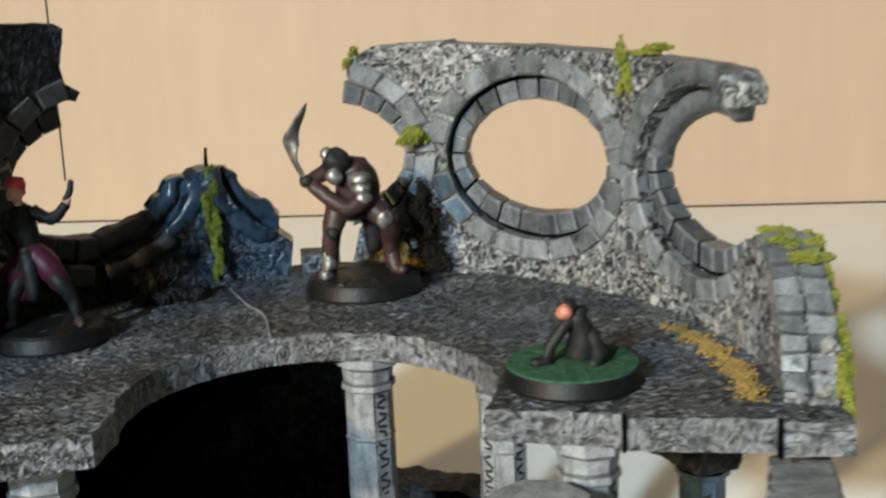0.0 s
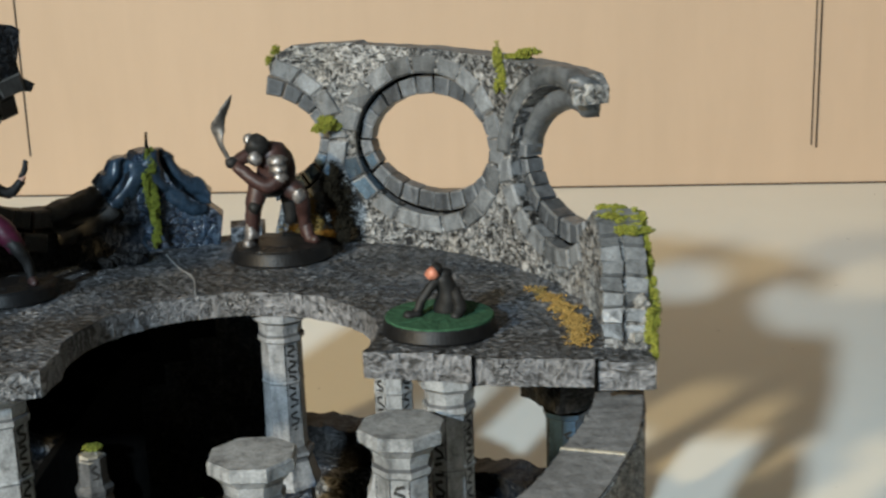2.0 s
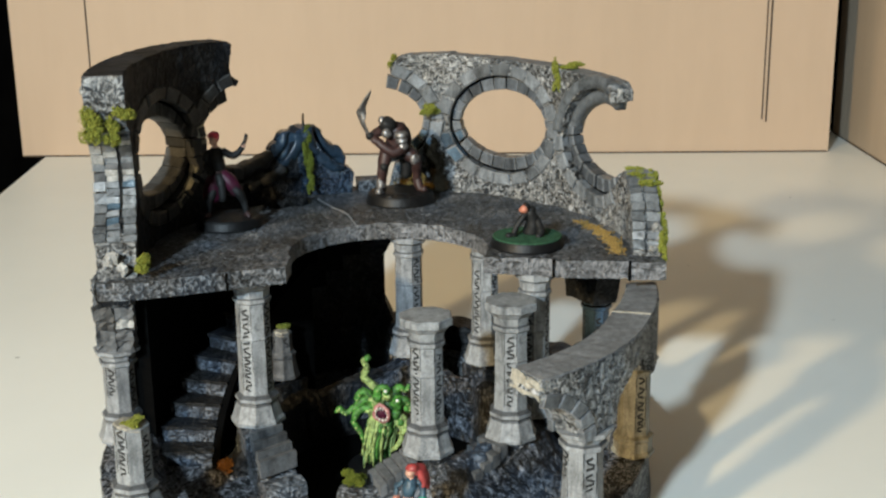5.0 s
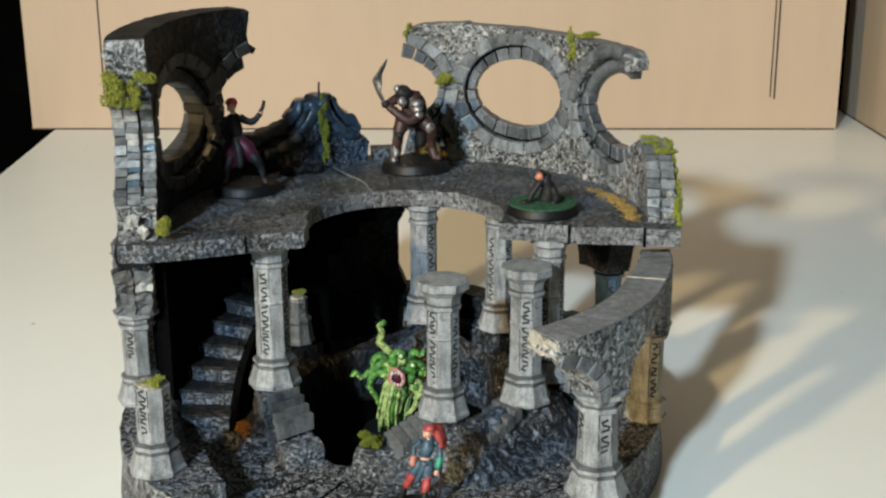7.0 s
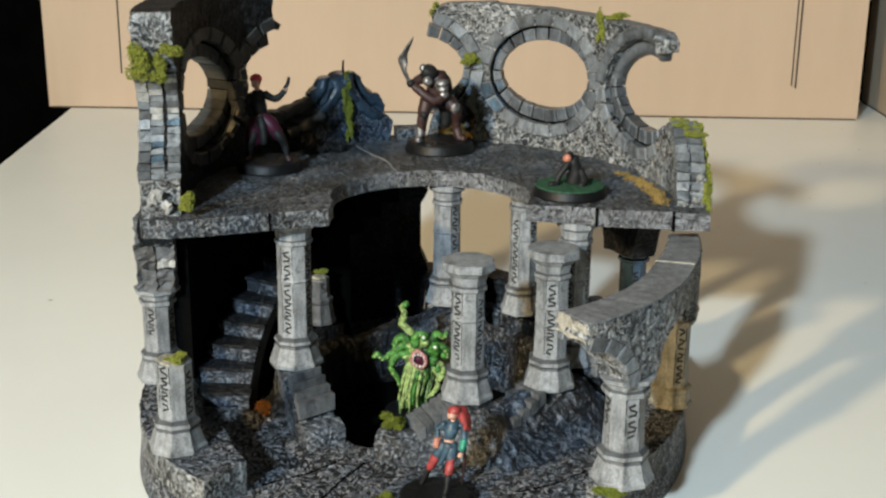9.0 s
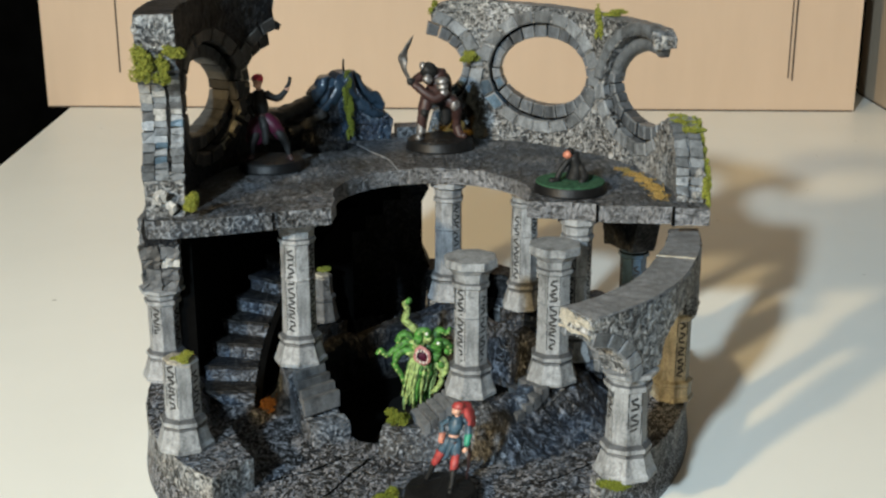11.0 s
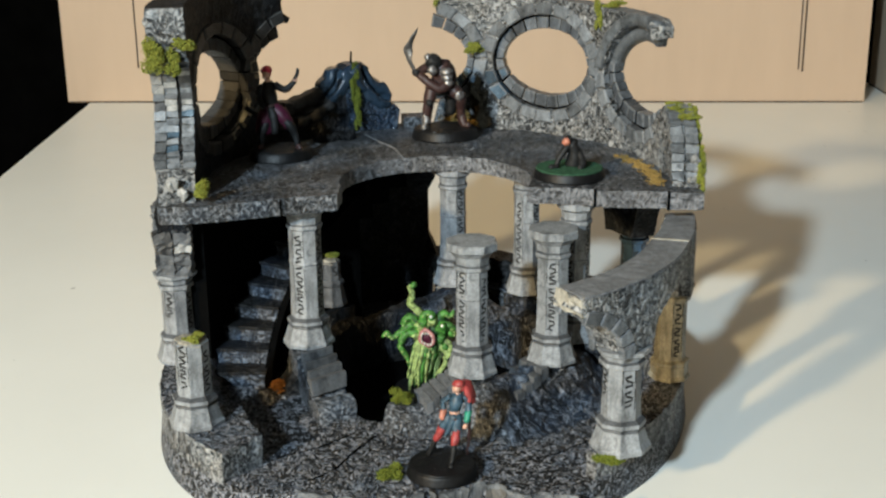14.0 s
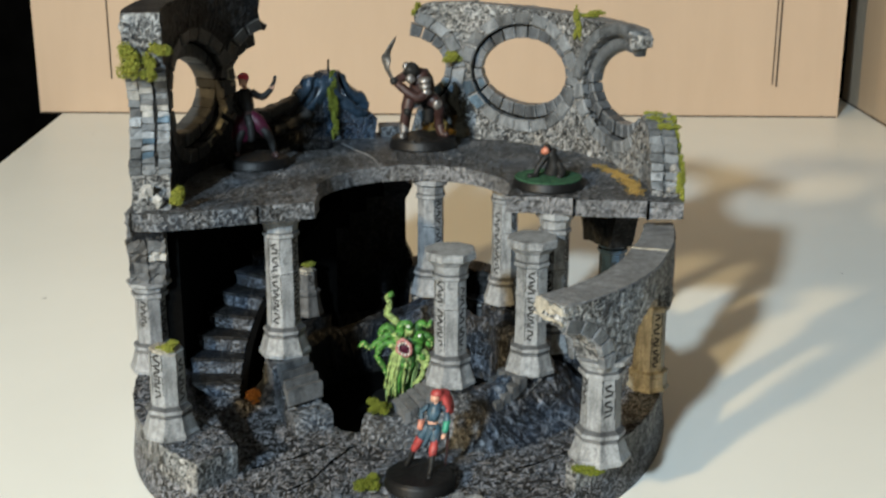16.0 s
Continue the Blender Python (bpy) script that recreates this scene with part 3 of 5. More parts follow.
def broken_front(x):
    """The ragged front edge of the floor."""
    for (x0, y0), (x1, y1) in zip(FRONT, FRONT[1:]):
        if x0 <= x < x1:
            break
    return y0 + (y1 - y0) * (x - x0) / (x1 - x0) + 0.0007 * noise.noise(Vector((x * 330, 7.0, 0)))


def base_plate():
    """The foot of the ruin with the hole of the well; its front edge is broken."""
    outer = [(x, max(y, broken_front(x))) if -0.052 < x < 0.060 else (x, y) for x, y in foot_outline(0.988, 200)]
    hole = [(WX + 0.0405 * math.cos(2 * math.pi * k / 60), WY + 0.0435 * math.sin(2 * math.pi * k / 60)) for k in range(60)]
    pts, tris = refine(*sheet(outer, [hole], 0.0019))
    bm = bmesh.new()

    def near(x, y):
        p = Vector((x, y, 0.01))
        return (x, y, 0.010 + 0.0006 * noise.noise(p * 260) + 0.0007 * hacked(p))

    def far(x, y):
        return (-0.0012 + (x + 0.0012) * 1.012, 0.020 + (y - 0.020) * 1.012, 0.0)

    thick(bm, pts, tris, near, far)
    plate = part("base_plate", bm, BASE_STONE, ruin, "round rough stone floor, grey dry-brushed over black")
    bm = bmesh.new()
    lathe(bm, [(0.0445, 0.0003), (0.0445, 0.0012)], 48, 0, (WX, WY, 0))
    part("well_bottom", bm, BLACK, ruin, "black bottom of the well")
    return plate


plate = base_plate()
for line in ([(-0.0455, -0.0640), (-0.0335, -0.0560), (-0.0240, -0.0465)], [(-0.0335, -0.0800), (-0.0250, -0.0700), (-0.0215, -0.0600), (-0.0150, -0.0470)], [(0.0330, -0.0640), (0.0450, -0.0580), (0.0560, -0.0480)]):
    bm = bmesh.new()
    limb(bm, bend([(x, y, 0.0103) for x, y in line], 6), [0.00032] * (6 * (len(line) - 1) + 1), 0, 6, 0.6)
    jitter(bm, 0.0006, 500, line[0][0])
    part("joint", bm, BLACK, plate, "black joint between floor slabs")


def kerbs():
    """Raised rim under the outer columns and the broken kerb across the front."""
    for t0, t1, top, r0, end, wider in ((176, 234.6, 0.0204, 0.078, 234.6, 0.0085), (-54.5, 92, 0.0192, 0.080, -54.5, 0.012)):
        ts = [t0 + (t1 - t0) * k / 60 for k in range(61)]
        ring = [polar(t, foot_r(t), 0, 0.001, 0.003) for t in ts] + [polar(t, min(foot_r(t) - 0.004, r0 + wider * max(0.0, 1 - abs(t - end) / 16)), 0, 0.001, 0.003) for t in reversed(ts)]
        pts, tris = refine(*sheet([(p.x, p.y) for p in ring], [], 0.0016))
        bm = bmesh.new()

        def crest(x, y):
            # behind the squared end block the inner side slopes down to the floor
            away = math.hypot(x - 0.001, y - 0.003) - r0
            t = math.degrees(math.atan2(y - 0.003, x - 0.001)) % 360
            fall = 0.0075 * max(0.0, 1 - away / 0.0055) * min(1.0, max(0.0, (217 - t) / 6)) if end > 0 else 0.0
            return (x + 0.0006 * noise.noise(Vector((x, y, 0)) * 300), y, top - fall + 0.0006 * hacked(Vector((x, y, 0.01))))

        thick(bm, pts, tris, crest, lambda x, y: (x, y, 0.006))
        bm.normal_update()
        for f in bm.faces:
            f.material_index = 1 if abs(f.normal.z) < 0.5 else 0
        part("rim", bm, [BASE_STONE, WALL_STONE], ruin, "raised chiselled rim of the floor")
    # broken facing stones along the front: from x to x, how far they stand out, top, foot and kind
    for x0, x1, out, top, low, kind in ((-0.0500, -0.0380, 0.0014, 0.0085, 0.0005, EDGE_STONE), (-0.0345, -0.0232, 0.0012, 0.0106, 0.0045, RECESS), (-0.0228, -0.0134, 0.0010, 0.0105, 0.0040, RECESS), (-0.0126, -0.0108, 0.0018, 0.0070, 0.0005, RECESS), (-0.0100, 0.0040, 0.0013, 0.0106, 0.0030, RECESS),
            (0.0062, 0.0082, 0.0014, 0.0110, 0.0020, KERB), (0.0086, 0.0155, 0.0011, 0.0108, 0.0015, RECESS), (0.0158, 0.0226, 0.0008, 0.0113, 0.0040, RECESS), (0.0230, 0.0292, 0.0010, 0.0112, 0.0042, KERB), (0.0298, 0.0368, 0.0014, 0.0106, 0.0025, RECESS), (0.0375, 0.0440, 0.0010, 0.0102, 0.0015, EDGE_STONE), (0.0446, 0.0515, 0.0006, 0.0102, 0.0055, EDGE_STONE), (0.0520, 0.0590, 0.0014, 0.0096, 0.0010, RECESS)):
        bm = bmesh.new()
        n = max(2, int((x1 - x0) / 0.0016))
        rows = []
        for i in range(n + 1):
            x = x0 + (x1 - x0) * i / n
            y = broken_front(x)
            rows.append([bm.verts.new(c) for c in ((x, y - out, low), (x, y + 0.0012, low), (x, y + 0.0012, top), (x, y - 0.3 * out, top + 0.0003), (x, y - out, top - 0.0012))])
        for p, q in zip(rows, rows[1:]):
            for i in range(5):
                bm.faces.new((p[i], p[(i + 1) % 5], q[(i + 1) % 5], q[i])).material_index = 1 if i == 3 else 0
        bm.faces.new(rows[0])
        bm.faces.new(list(reversed(rows[-1])))
        bmesh.ops.subdivide_edges(bm, edges=bm.edges[:], cuts=1, use_grid_fill=True)
        jitter(bm, 0.0009, 300, x0 * 900)
        jitter(bm, 0.0004, 1100, x0)
        part("kerb_stone", bm, [kind, SLAB_STONE], plate)


kerbs()


def well_wall():
    """The rocky skirt round the well, open towards the front left."""
    bm = bmesh.new()
    rows = []
    n = 150
    for k in range(n + 1):
        t = -107 + (200 + 107) * k / n
        edge = min(1.0, (k + 1) / 9, (n - k + 1) / 7)
        front = max(0.0, min(1.0, (-64 - t) / 10))  # the even wall in front
        top = 0.0185 + 0.0075 * max(0.0, min(1.0, (t + 86) / 24))
        if t > 95:
            top -= 0.004 * min(1.0, (t - 95) / 30)
        top += 0.0012 * (1 - front) * noise.noise(Vector((t * 0.09, 3.0, 0.0)))
        foot = 0.060 + 0.003 * noise.noise(Vector((t * 0.07, 0.0, 9.0))) + 0.006 * max(0.0, 1 - abs(t + 30) / 40)
        row = []
        steep = 1 - 0.72 * front
        shoulder = 0.0085 * max(0.0, min(1.0, 1 - (abs(t + 8) - 16) / 14))  # carries two of the columns
        for r, z in ((0.0410, 0.001), (0.0405, 0.010), (0.0410, top - 0.001), (0.0422, top), (0.0456, top + 0.0004), (0.0480, top - 0.0012), (0.048 + 0.004 * steep, 0.0105 + (top - 0.0105) * 0.55), (0.048 + 0.008 * steep, 0.0105 + (top - 0.0105) * 0.25), (0.048 + (foot * edge + 0.056 * (1 - edge) - 0.048) * steep, 0.0092)):
            p = polar(t, r + (shoulder if r > 0.045 else 0.0) * (0.55 if z < 0.0095 else 1.0), z, WX, WY)
            d = noise.noise_vector(p * 330) * 0.0011 + noise.noise_vector(p * 120) * 0.0012
            row.append(bm.verts.new(p + d * (0.3 if z < 0.005 or front > 0.5 else 1.0)))
        rows.append(row)
    for a, b in zip(rows, rows[1:]):
        for k in range(len(a) - 1):
            bm.faces.new((a[k], a[k + 1], b[k + 1], b[k]))
    bm.faces.new(rows[0])
    bm.faces.new(list(reversed(rows[-1])))
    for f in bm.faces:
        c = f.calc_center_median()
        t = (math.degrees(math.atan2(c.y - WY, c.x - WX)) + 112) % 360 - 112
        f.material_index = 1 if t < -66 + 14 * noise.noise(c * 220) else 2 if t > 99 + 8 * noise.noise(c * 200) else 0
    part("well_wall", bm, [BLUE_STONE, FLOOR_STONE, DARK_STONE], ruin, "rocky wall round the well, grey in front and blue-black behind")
    bm = bmesh.new()
    sector(bm, 198, 249, 0.0425, 0.0437, 0.001, 0.0085, 16, WX, WY)
    part("well_lip", bm, BLACK, ruin, "black inner edge of the well")


well_wall()

# ---- columns ----


def squiggle(bm, height, width, face_r, turn, z0, wide=0.00075):
    """A row of carved S-shaped marks on one face of an octagonal shaft."""
    a = radians(turn)
    out, side = Vector((math.cos(a), math.sin(a), 0)), Vector((-math.sin(a), math.cos(a), 0))
    local = random.Random(int(turn * 7 + z0 * 1e5))
    for edge in (-1, 1):
        for lo, hi in ((z0, z0 + height * 0.56), (z0 + height * 0.66, z0 + height)):
            mid = out * (face_r + 0.00002) + side * (edge * width * 0.74)
            q = [mid + side * dx + out * dy + Vector((0, 0, zz)) for zz in (lo, hi) for dx, dy in ((-0.00012, -0.0003), (0.00012, -0.0003), (0.00012, 0.00004), (-0.00012, 0.00004))]
            v = [bm.verts.new(c) for c in q]
            for f in ((3, 2, 1, 0), (4, 5, 6, 7), (0, 1, 5, 4), (1, 2, 6, 5), (2, 3, 7, 6), (3, 0, 4, 7)):
                bm.faces.new([v[k] for k in f])
    z = z0
    while z < z0 + height - 0.003:
        h = local.uniform(0.0030, 0.0042)
        flip = local.choice((-1, 1))
        pts = [(-0.9, 0.0), (0.7, 0.12), (0.9, 0.35), (-0.5, 0.55), (-0.9, 0.75), (0.6, 0.95)]
        if local.random() < 0.3:
            pts = [(-0.6, 0.0), (0.9, 0.22), (0.5, 0.45), (-0.8, 0.6), (-0.4, 0.85), (0.8, 0.95)]
        line = [out * (face_r + 0.00008) + side * (flip * x * width / 2) + Vector((0, 0, z + y * h)) for x, y in pts]
        rim = []
        for k, p in enumerate(line):
            d = (line[min(k + 1, len(line) - 1)] - line[max(k - 1, 0)]).normalized()
            nrm = d.cross(out) * wide / 2
            rim.append((bm.verts.new(p + nrm), bm.verts.new(p - nrm), bm.verts.new(p - nrm - out * 0.0004), bm.verts.new(p + nrm - out * 0.0004)))
        for p, q in zip(rim, rim[1:]):
            for k in range(4):
                bm.faces.new((p[k], p[(k + 1) % 4], q[(k + 1) % 4], q[k]))
        bm.faces.new(rim[0])
        bm.faces.new(list(reversed(rim[-1])))
        z += h + local.uniform(0.0003, 0.0014)


CARVING = paint("black_in_the_carving", (0.02, 0.02, 0.02), 0.7, spec=0.2)


def column(x, y, z0, z1, turn=0.0, r=0.0052, top="cap", foot=True, material=COLUMN, label="pale grey octagonal stone column with carved bands", broken=False, size=1.0, flare=1.0, bands=(0, 1, 2, 3)):
    """An octagonal column: shaft, foot and head, with carved marks on every other face."""
    foot_h = 0.0105 * size if foot else 0.0
    head_h = {"cap": 0.0085, "ring": 0.0050, "slim": 0.0075, "none": 0.0}[top] * size
    length = z1 - z0
    looks = [material, material, material] if material is COLUMN_SAND else [material, BLUE_PALE, BLACK] if material is COLUMN_NIGHT else [material, HIGHLIGHT, RECESS]
    bm = bmesh.new()
    lathe(bm, [(r * 1.03, foot_h * 0.9), (r, foot_h + 0.002), (r * 0.985, length * 0.62), (r * 0.97, length - head_h * 0.9)], 8, 22.5)
    if not broken and length > 0.04:
        zz = foot_h + (length - foot_h - head_h) * 0.60
        lathe(bm, [(r * 0.99, zz - 0.0003, 2), (r * 1.02, zz), (r * 1.02, zz + 0.0004), (r * 0.98, zz + 0.0008)], 8, 22.5)
    bevelled(bm, 0.00060, 1, 1)
    jitter(bm, 0.00025, 600, x * 100)
    shaft = part("column", bm, looks, ruin, label)
    shaft.matrix_basis = pose(x, y, z0, 0, 0, turn)
    if foot:
        bm = bmesh.new()
        s = size
        lathe(bm, [(r * 1.58 * flare, 0), (r * 1.58 * flare, 0.0012 * s), (r * 1.46 * flare, 0.0024 * s), (r * 1.22, 0.0070 * s, 2), (r * 1.16, 0.0078 * s, 2), (r * 1.28, 0.0084 * s), (r * 1.28, 0.0096 * s, 2), (r * 1.05, 0.0108 * s)], 8, 22.5)
        bevelled(bm, 0.00052, 1, 1)
        jitter(bm, 0.0003, 500, y * 100)
        part("foot", bm, looks, shaft)
    if top != "none":
        bm = bmesh.new()
        h = length
        if top == "cap":
            prof = [(r * 1.0, h - 0.0100), (r * 1.12, h - 0.0094), (r * 1.12, h - 0.0082, 2), (r * 1.00, h - 0.0076), (r * 1.10, h - 0.0050), (r * 1.42, h - 0.0030, 2), (r * 1.58, h - 0.0026), (r * 1.58, h - 0.0004), (r * 1.52, h)]
        elif top == "slim":
            prof = [(r * 1.0, h - 0.0085), (r * 1.10, h - 0.0080), (r * 1.10, h - 0.0068, 2), (r * 1.00, h - 0.0062), (r * 1.06, h - 0.0036), (r * 1.34, h - 0.0024), (r * 1.34, h)]
        else:
            prof = [(r * 1.0, h - 0.0062), (r * 1.18, h - 0.0056), (r * 1.18, h - 0.0042, 2), (r * 1.06, h - 0.0036), (r * 1.14, h - 0.0022), (r * 1.42, h - 0.0012), (r * 1.45, h)]
        lathe(bm, prof, 8, 22.5)
        bevelled(bm, 0.00052, 1, 1)
        jitter(bm, 0.00025, 500, x * 50 + y)
        part("capital", bm, looks, shaft)
    for k in bands:
        face = 90.0 * k
        bm = bmesh.new()
        squiggle(bm, length - foot_h - head_h - 0.002, r * 0.46, r * 0.985 * math.cos(radians(22.5)), face, foot_h + 0.0018)
        tagged(part("carved_band", bm, CARVING, shaft), "dark squiggles carved down the shaft", kind="stuff")
    if broken:
        bm = bmesh.new()
        lathe(bm, [(r * 0.95, 0.0), (r * 0.8, 0.0012), (r * 0.3, 0.0018)], 8, 22.5, (0, 0, length - 0.0008))
        jitter(bm, 0.0011, 600, x * 77)
        part("broken_top", bm, BROKEN, shaft, "chipped pale stump")
    return shaft


FLOOR2, SLAB0 = 0.0862, 0.0803
column(-0.0429, -0.0066, 0.0284, SLAB0, 72, r=0.0059, top="slim")
# the stump's darker grey stands for the shade it is in
column(-0.0405, 0.0370, 0.0275, 0.0455, 30, r=0.0038, top="none", broken=True, material=RECESS, label="short broken column stump with moss on top")
column(0.0073, 0.0505, 0.0326, SLAB0, 40, r=0.0054, top="slim", bands=(3,), material=COLUMN_BLUE, label="grey column with blue streaks at its foot")
column(0.0365, 0.0440, 0.0315, SLAB0, 52, top="slim")
column(0.0535, 0.0005, 0.0285, SLAB0, 62, top="slim")
column(0.0449, -0.0170, 0.0270, 0.0752, 87, r=0.0058)
column(0.0172, -0.0300, 0.0276, 0.0745, 51, r=0.0057)
column(0.0648, -0.0692, 0.0192, 0.0530, 18, r=0.0061, top="ring")
column(-0.0722, -0.0585, 0.0204, 0.0490, 68, r=0.0058, top="none", broken=True, label="broken pale column with moss on its top")
column(0.0868, -0.0130, 0.0194, 0.0542, 20, r=0.0054, top="ring", flare=0.86, size=0.68, bands=(0, 3), material=COLUMN_SAND, label="sand-washed octagonal column on the rim")
column(-0.0918, -0.0030, 0.0204, 0.0540, 74, r=0.0056, top="ring", material=COLUMN_BLUE, label="white and blue octagonal column on the rim")
column(0.0802, 0.0575, 0.0192, 0.0540, 10, top="ring", material=COLUMN_NIGHT, label="blue-black octagonal column on the rim")


def buttress(x, y, z1, heading, length=0.030, z0=0.0125, material=TOP_STONE, slabs=4, wide=0.0056, step=0.0008, skew=0.0, start=0.0035):
    """Sloping courses that lean out from under a column, on a rough block."""
    m = pose(x, y, 0, 0, 0, heading)
    bm = bmesh.new()
    prof = [(-0.006, 0.008), (-0.006, z1 - 0.0012), (0.003, z1 - 0.0042), (length - 0.006, z0 - 0.0034), (length - 0.003, z0 - 0.0022), (length + 0.0025, z0 - 0.0030), (length + 0.0035, 0.008)]
    rows = []
    for side in (-1, 1):
        rows.append([bm.verts.new((px, side * (wide + 0.0006), pz)) for px, pz in prof])
    for k in range(len(prof)):
        j = (k + 1) % len(prof)
        bm.faces.new((rows[0][k], rows[0][j], rows[1][j], rows[1][k]))
    bm.faces.new(rows[0])
    bm.faces.new(list(reversed(rows[1])))
    bmesh.ops.subdivide_edges(bm, edges=bm.edges[:], cuts=4, use_grid_fill=True)
    jitter(bm, 0.0011, 380, x * 100)
    bmesh.ops.transform(bm, matrix=m, verts=bm.verts)
    root = part("buttress", bm, FLOOR_STONE if material is TOP_STONE else material, ruin, "rough block leaning out below a column")
    for k in range(slabs):
        a, b = (start + (length - 0.0055 - start) * (k + f) / slabs for f in (0.0, 0.80))
        za, zb = (z1 + (z0 - z1) * max(0.0, t - 0.004) / (length - 0.006) for t in (a, b))
        bm = bmesh.new()
        lift = 0.0010
        quad = [(a, za + lift - 0.0002), (b, zb + lift + step), (b + 0.0004, zb - 0.003), (a, za - 0.003)]
        v = [[bm.verts.new((px - side * skew, side * (wide + 0.0003 * k), pz)) for px, pz in quad] for side in (-1, 1)]
        for i in range(4):
            j = (i + 1) % 4
            bm.faces.new((v[0][i], v[0][j], v[1][j], v[1][i]))
        bm.faces.new(v[0])
        bm.faces.new(list(reversed(v[1])))
        bevelled(bm, 0.00035, 1, 1)
        jitter(bm, 0.0003, 500, k + y * 100)
        bmesh.ops.transform(bm, matrix=m, verts=bm.verts)
        part("slab", bm, [SLAB_STONE, SLAB_STONE] if material is TOP_STONE else [material, material], root)


buttress(-0.0429, -0.0066, 0.0290, 296, 0.0290, 0.0190, slabs=4, step=0.0018, wide=0.0060, skew=0.0020, start=0.0075)
buttress(0.0172, -0.0300, 0.0278, 204, 0.025, 0.0172, wide=0.0054, step=0.0004, slabs=5, start=0.0060)
buttress(0.0449, -0.0170, 0.0282, 222, 0.0285, 0.0180, wide=0.0060, step=0.0010, slabs=4, start=0.0070)
buttress(-0.0405, 0.0370, 0.0278, 140, 0.022, 0.0150, DARK_STONE)
buttress(0.0073, 0.0505, 0.0329, 186, 0.034, 0.0190, BLUE_STONE, slabs=0)
buttress(0.0365, 0.0440, 0.0318, 45, 0.022, 0.0150, BLUE_STONE)
buttress(0.0535, 0.0005, 0.0288, 5, 0.022, 0.0150, BLUE_STONE)

# ---- stairs ----


def stairs():
    """A winding flight of steps; each has a tread with a worn nosing over its riser."""
    t, z = 184.5, 0.010
    for k in range(12):
        z += 0.0058
        bm = bmesh.new()
        outer = 0.0805 - 0.0004 * min(k, 6)
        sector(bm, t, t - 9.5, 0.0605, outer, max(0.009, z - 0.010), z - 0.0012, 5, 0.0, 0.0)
        # upper steps are coloured black for the shade they climb into
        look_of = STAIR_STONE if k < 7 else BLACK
        riser = part("stair_step", bm, look_of, ruin, "blue-grey chiselled step" if k < 7 else "step coloured black for the shade under the floor")
        flat = [(t - 9.0 * i / 8, r) for i in range(9) for r in (0.0602, 0.0642, 0.0682, 0.0722, 0.0762, outer + 0.0003)]
        bm = bmesh.new()
        lo, hi = ([[bm.verts.new(polar(a + (0.55 if i == 0 else 0.0), r, h, 0.0, 0.0)) for a, r in flat[6 * i : 6 * i + 6]] for i in range(9)] for h in (z - 0.0013, z))
        for rows, flip in ((lo, True), (hi, False)):
            for p, q in zip(rows, rows[1:]):
                for i in range(5):
                    quad = (p[i], p[i + 1], q[i + 1], q[i])
                    bm.faces.new(tuple(reversed(quad)) if flip else quad)
        rim_lo = lo[0] + [r[-1] for r in lo[1:]] + list(reversed(lo[-1][:-1])) + [r[0] for r in reversed(lo[1:-1])]
        rim_hi = hi[0] + [r[-1] for r in hi[1:]] + list(reversed(hi[-1][:-1])) + [r[0] for r in reversed(hi[1:-1])]
        for i in range(len(rim_lo)):
            j = (i + 1) % len(rim_lo)
            bm.faces.new((rim_lo[i], rim_lo[j], rim_hi[j], rim_hi[i]))
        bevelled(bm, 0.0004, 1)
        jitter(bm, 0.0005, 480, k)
        # treads are darker than risers; the black upper ones stand for shade
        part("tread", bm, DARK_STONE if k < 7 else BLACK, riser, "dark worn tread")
        t -= 6.7
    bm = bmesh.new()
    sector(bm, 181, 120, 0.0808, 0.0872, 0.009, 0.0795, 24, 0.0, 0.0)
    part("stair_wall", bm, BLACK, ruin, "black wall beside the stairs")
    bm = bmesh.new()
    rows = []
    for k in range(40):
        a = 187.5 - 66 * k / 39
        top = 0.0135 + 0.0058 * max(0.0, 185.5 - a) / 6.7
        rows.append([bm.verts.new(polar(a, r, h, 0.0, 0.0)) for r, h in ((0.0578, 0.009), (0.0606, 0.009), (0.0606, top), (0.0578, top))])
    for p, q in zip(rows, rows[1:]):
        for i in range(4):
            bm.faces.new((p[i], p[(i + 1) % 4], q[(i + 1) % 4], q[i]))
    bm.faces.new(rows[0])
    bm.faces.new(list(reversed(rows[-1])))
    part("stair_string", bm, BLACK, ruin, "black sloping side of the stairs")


stairs()

# ---- lower storey: near-black wall, low wall, springers ----


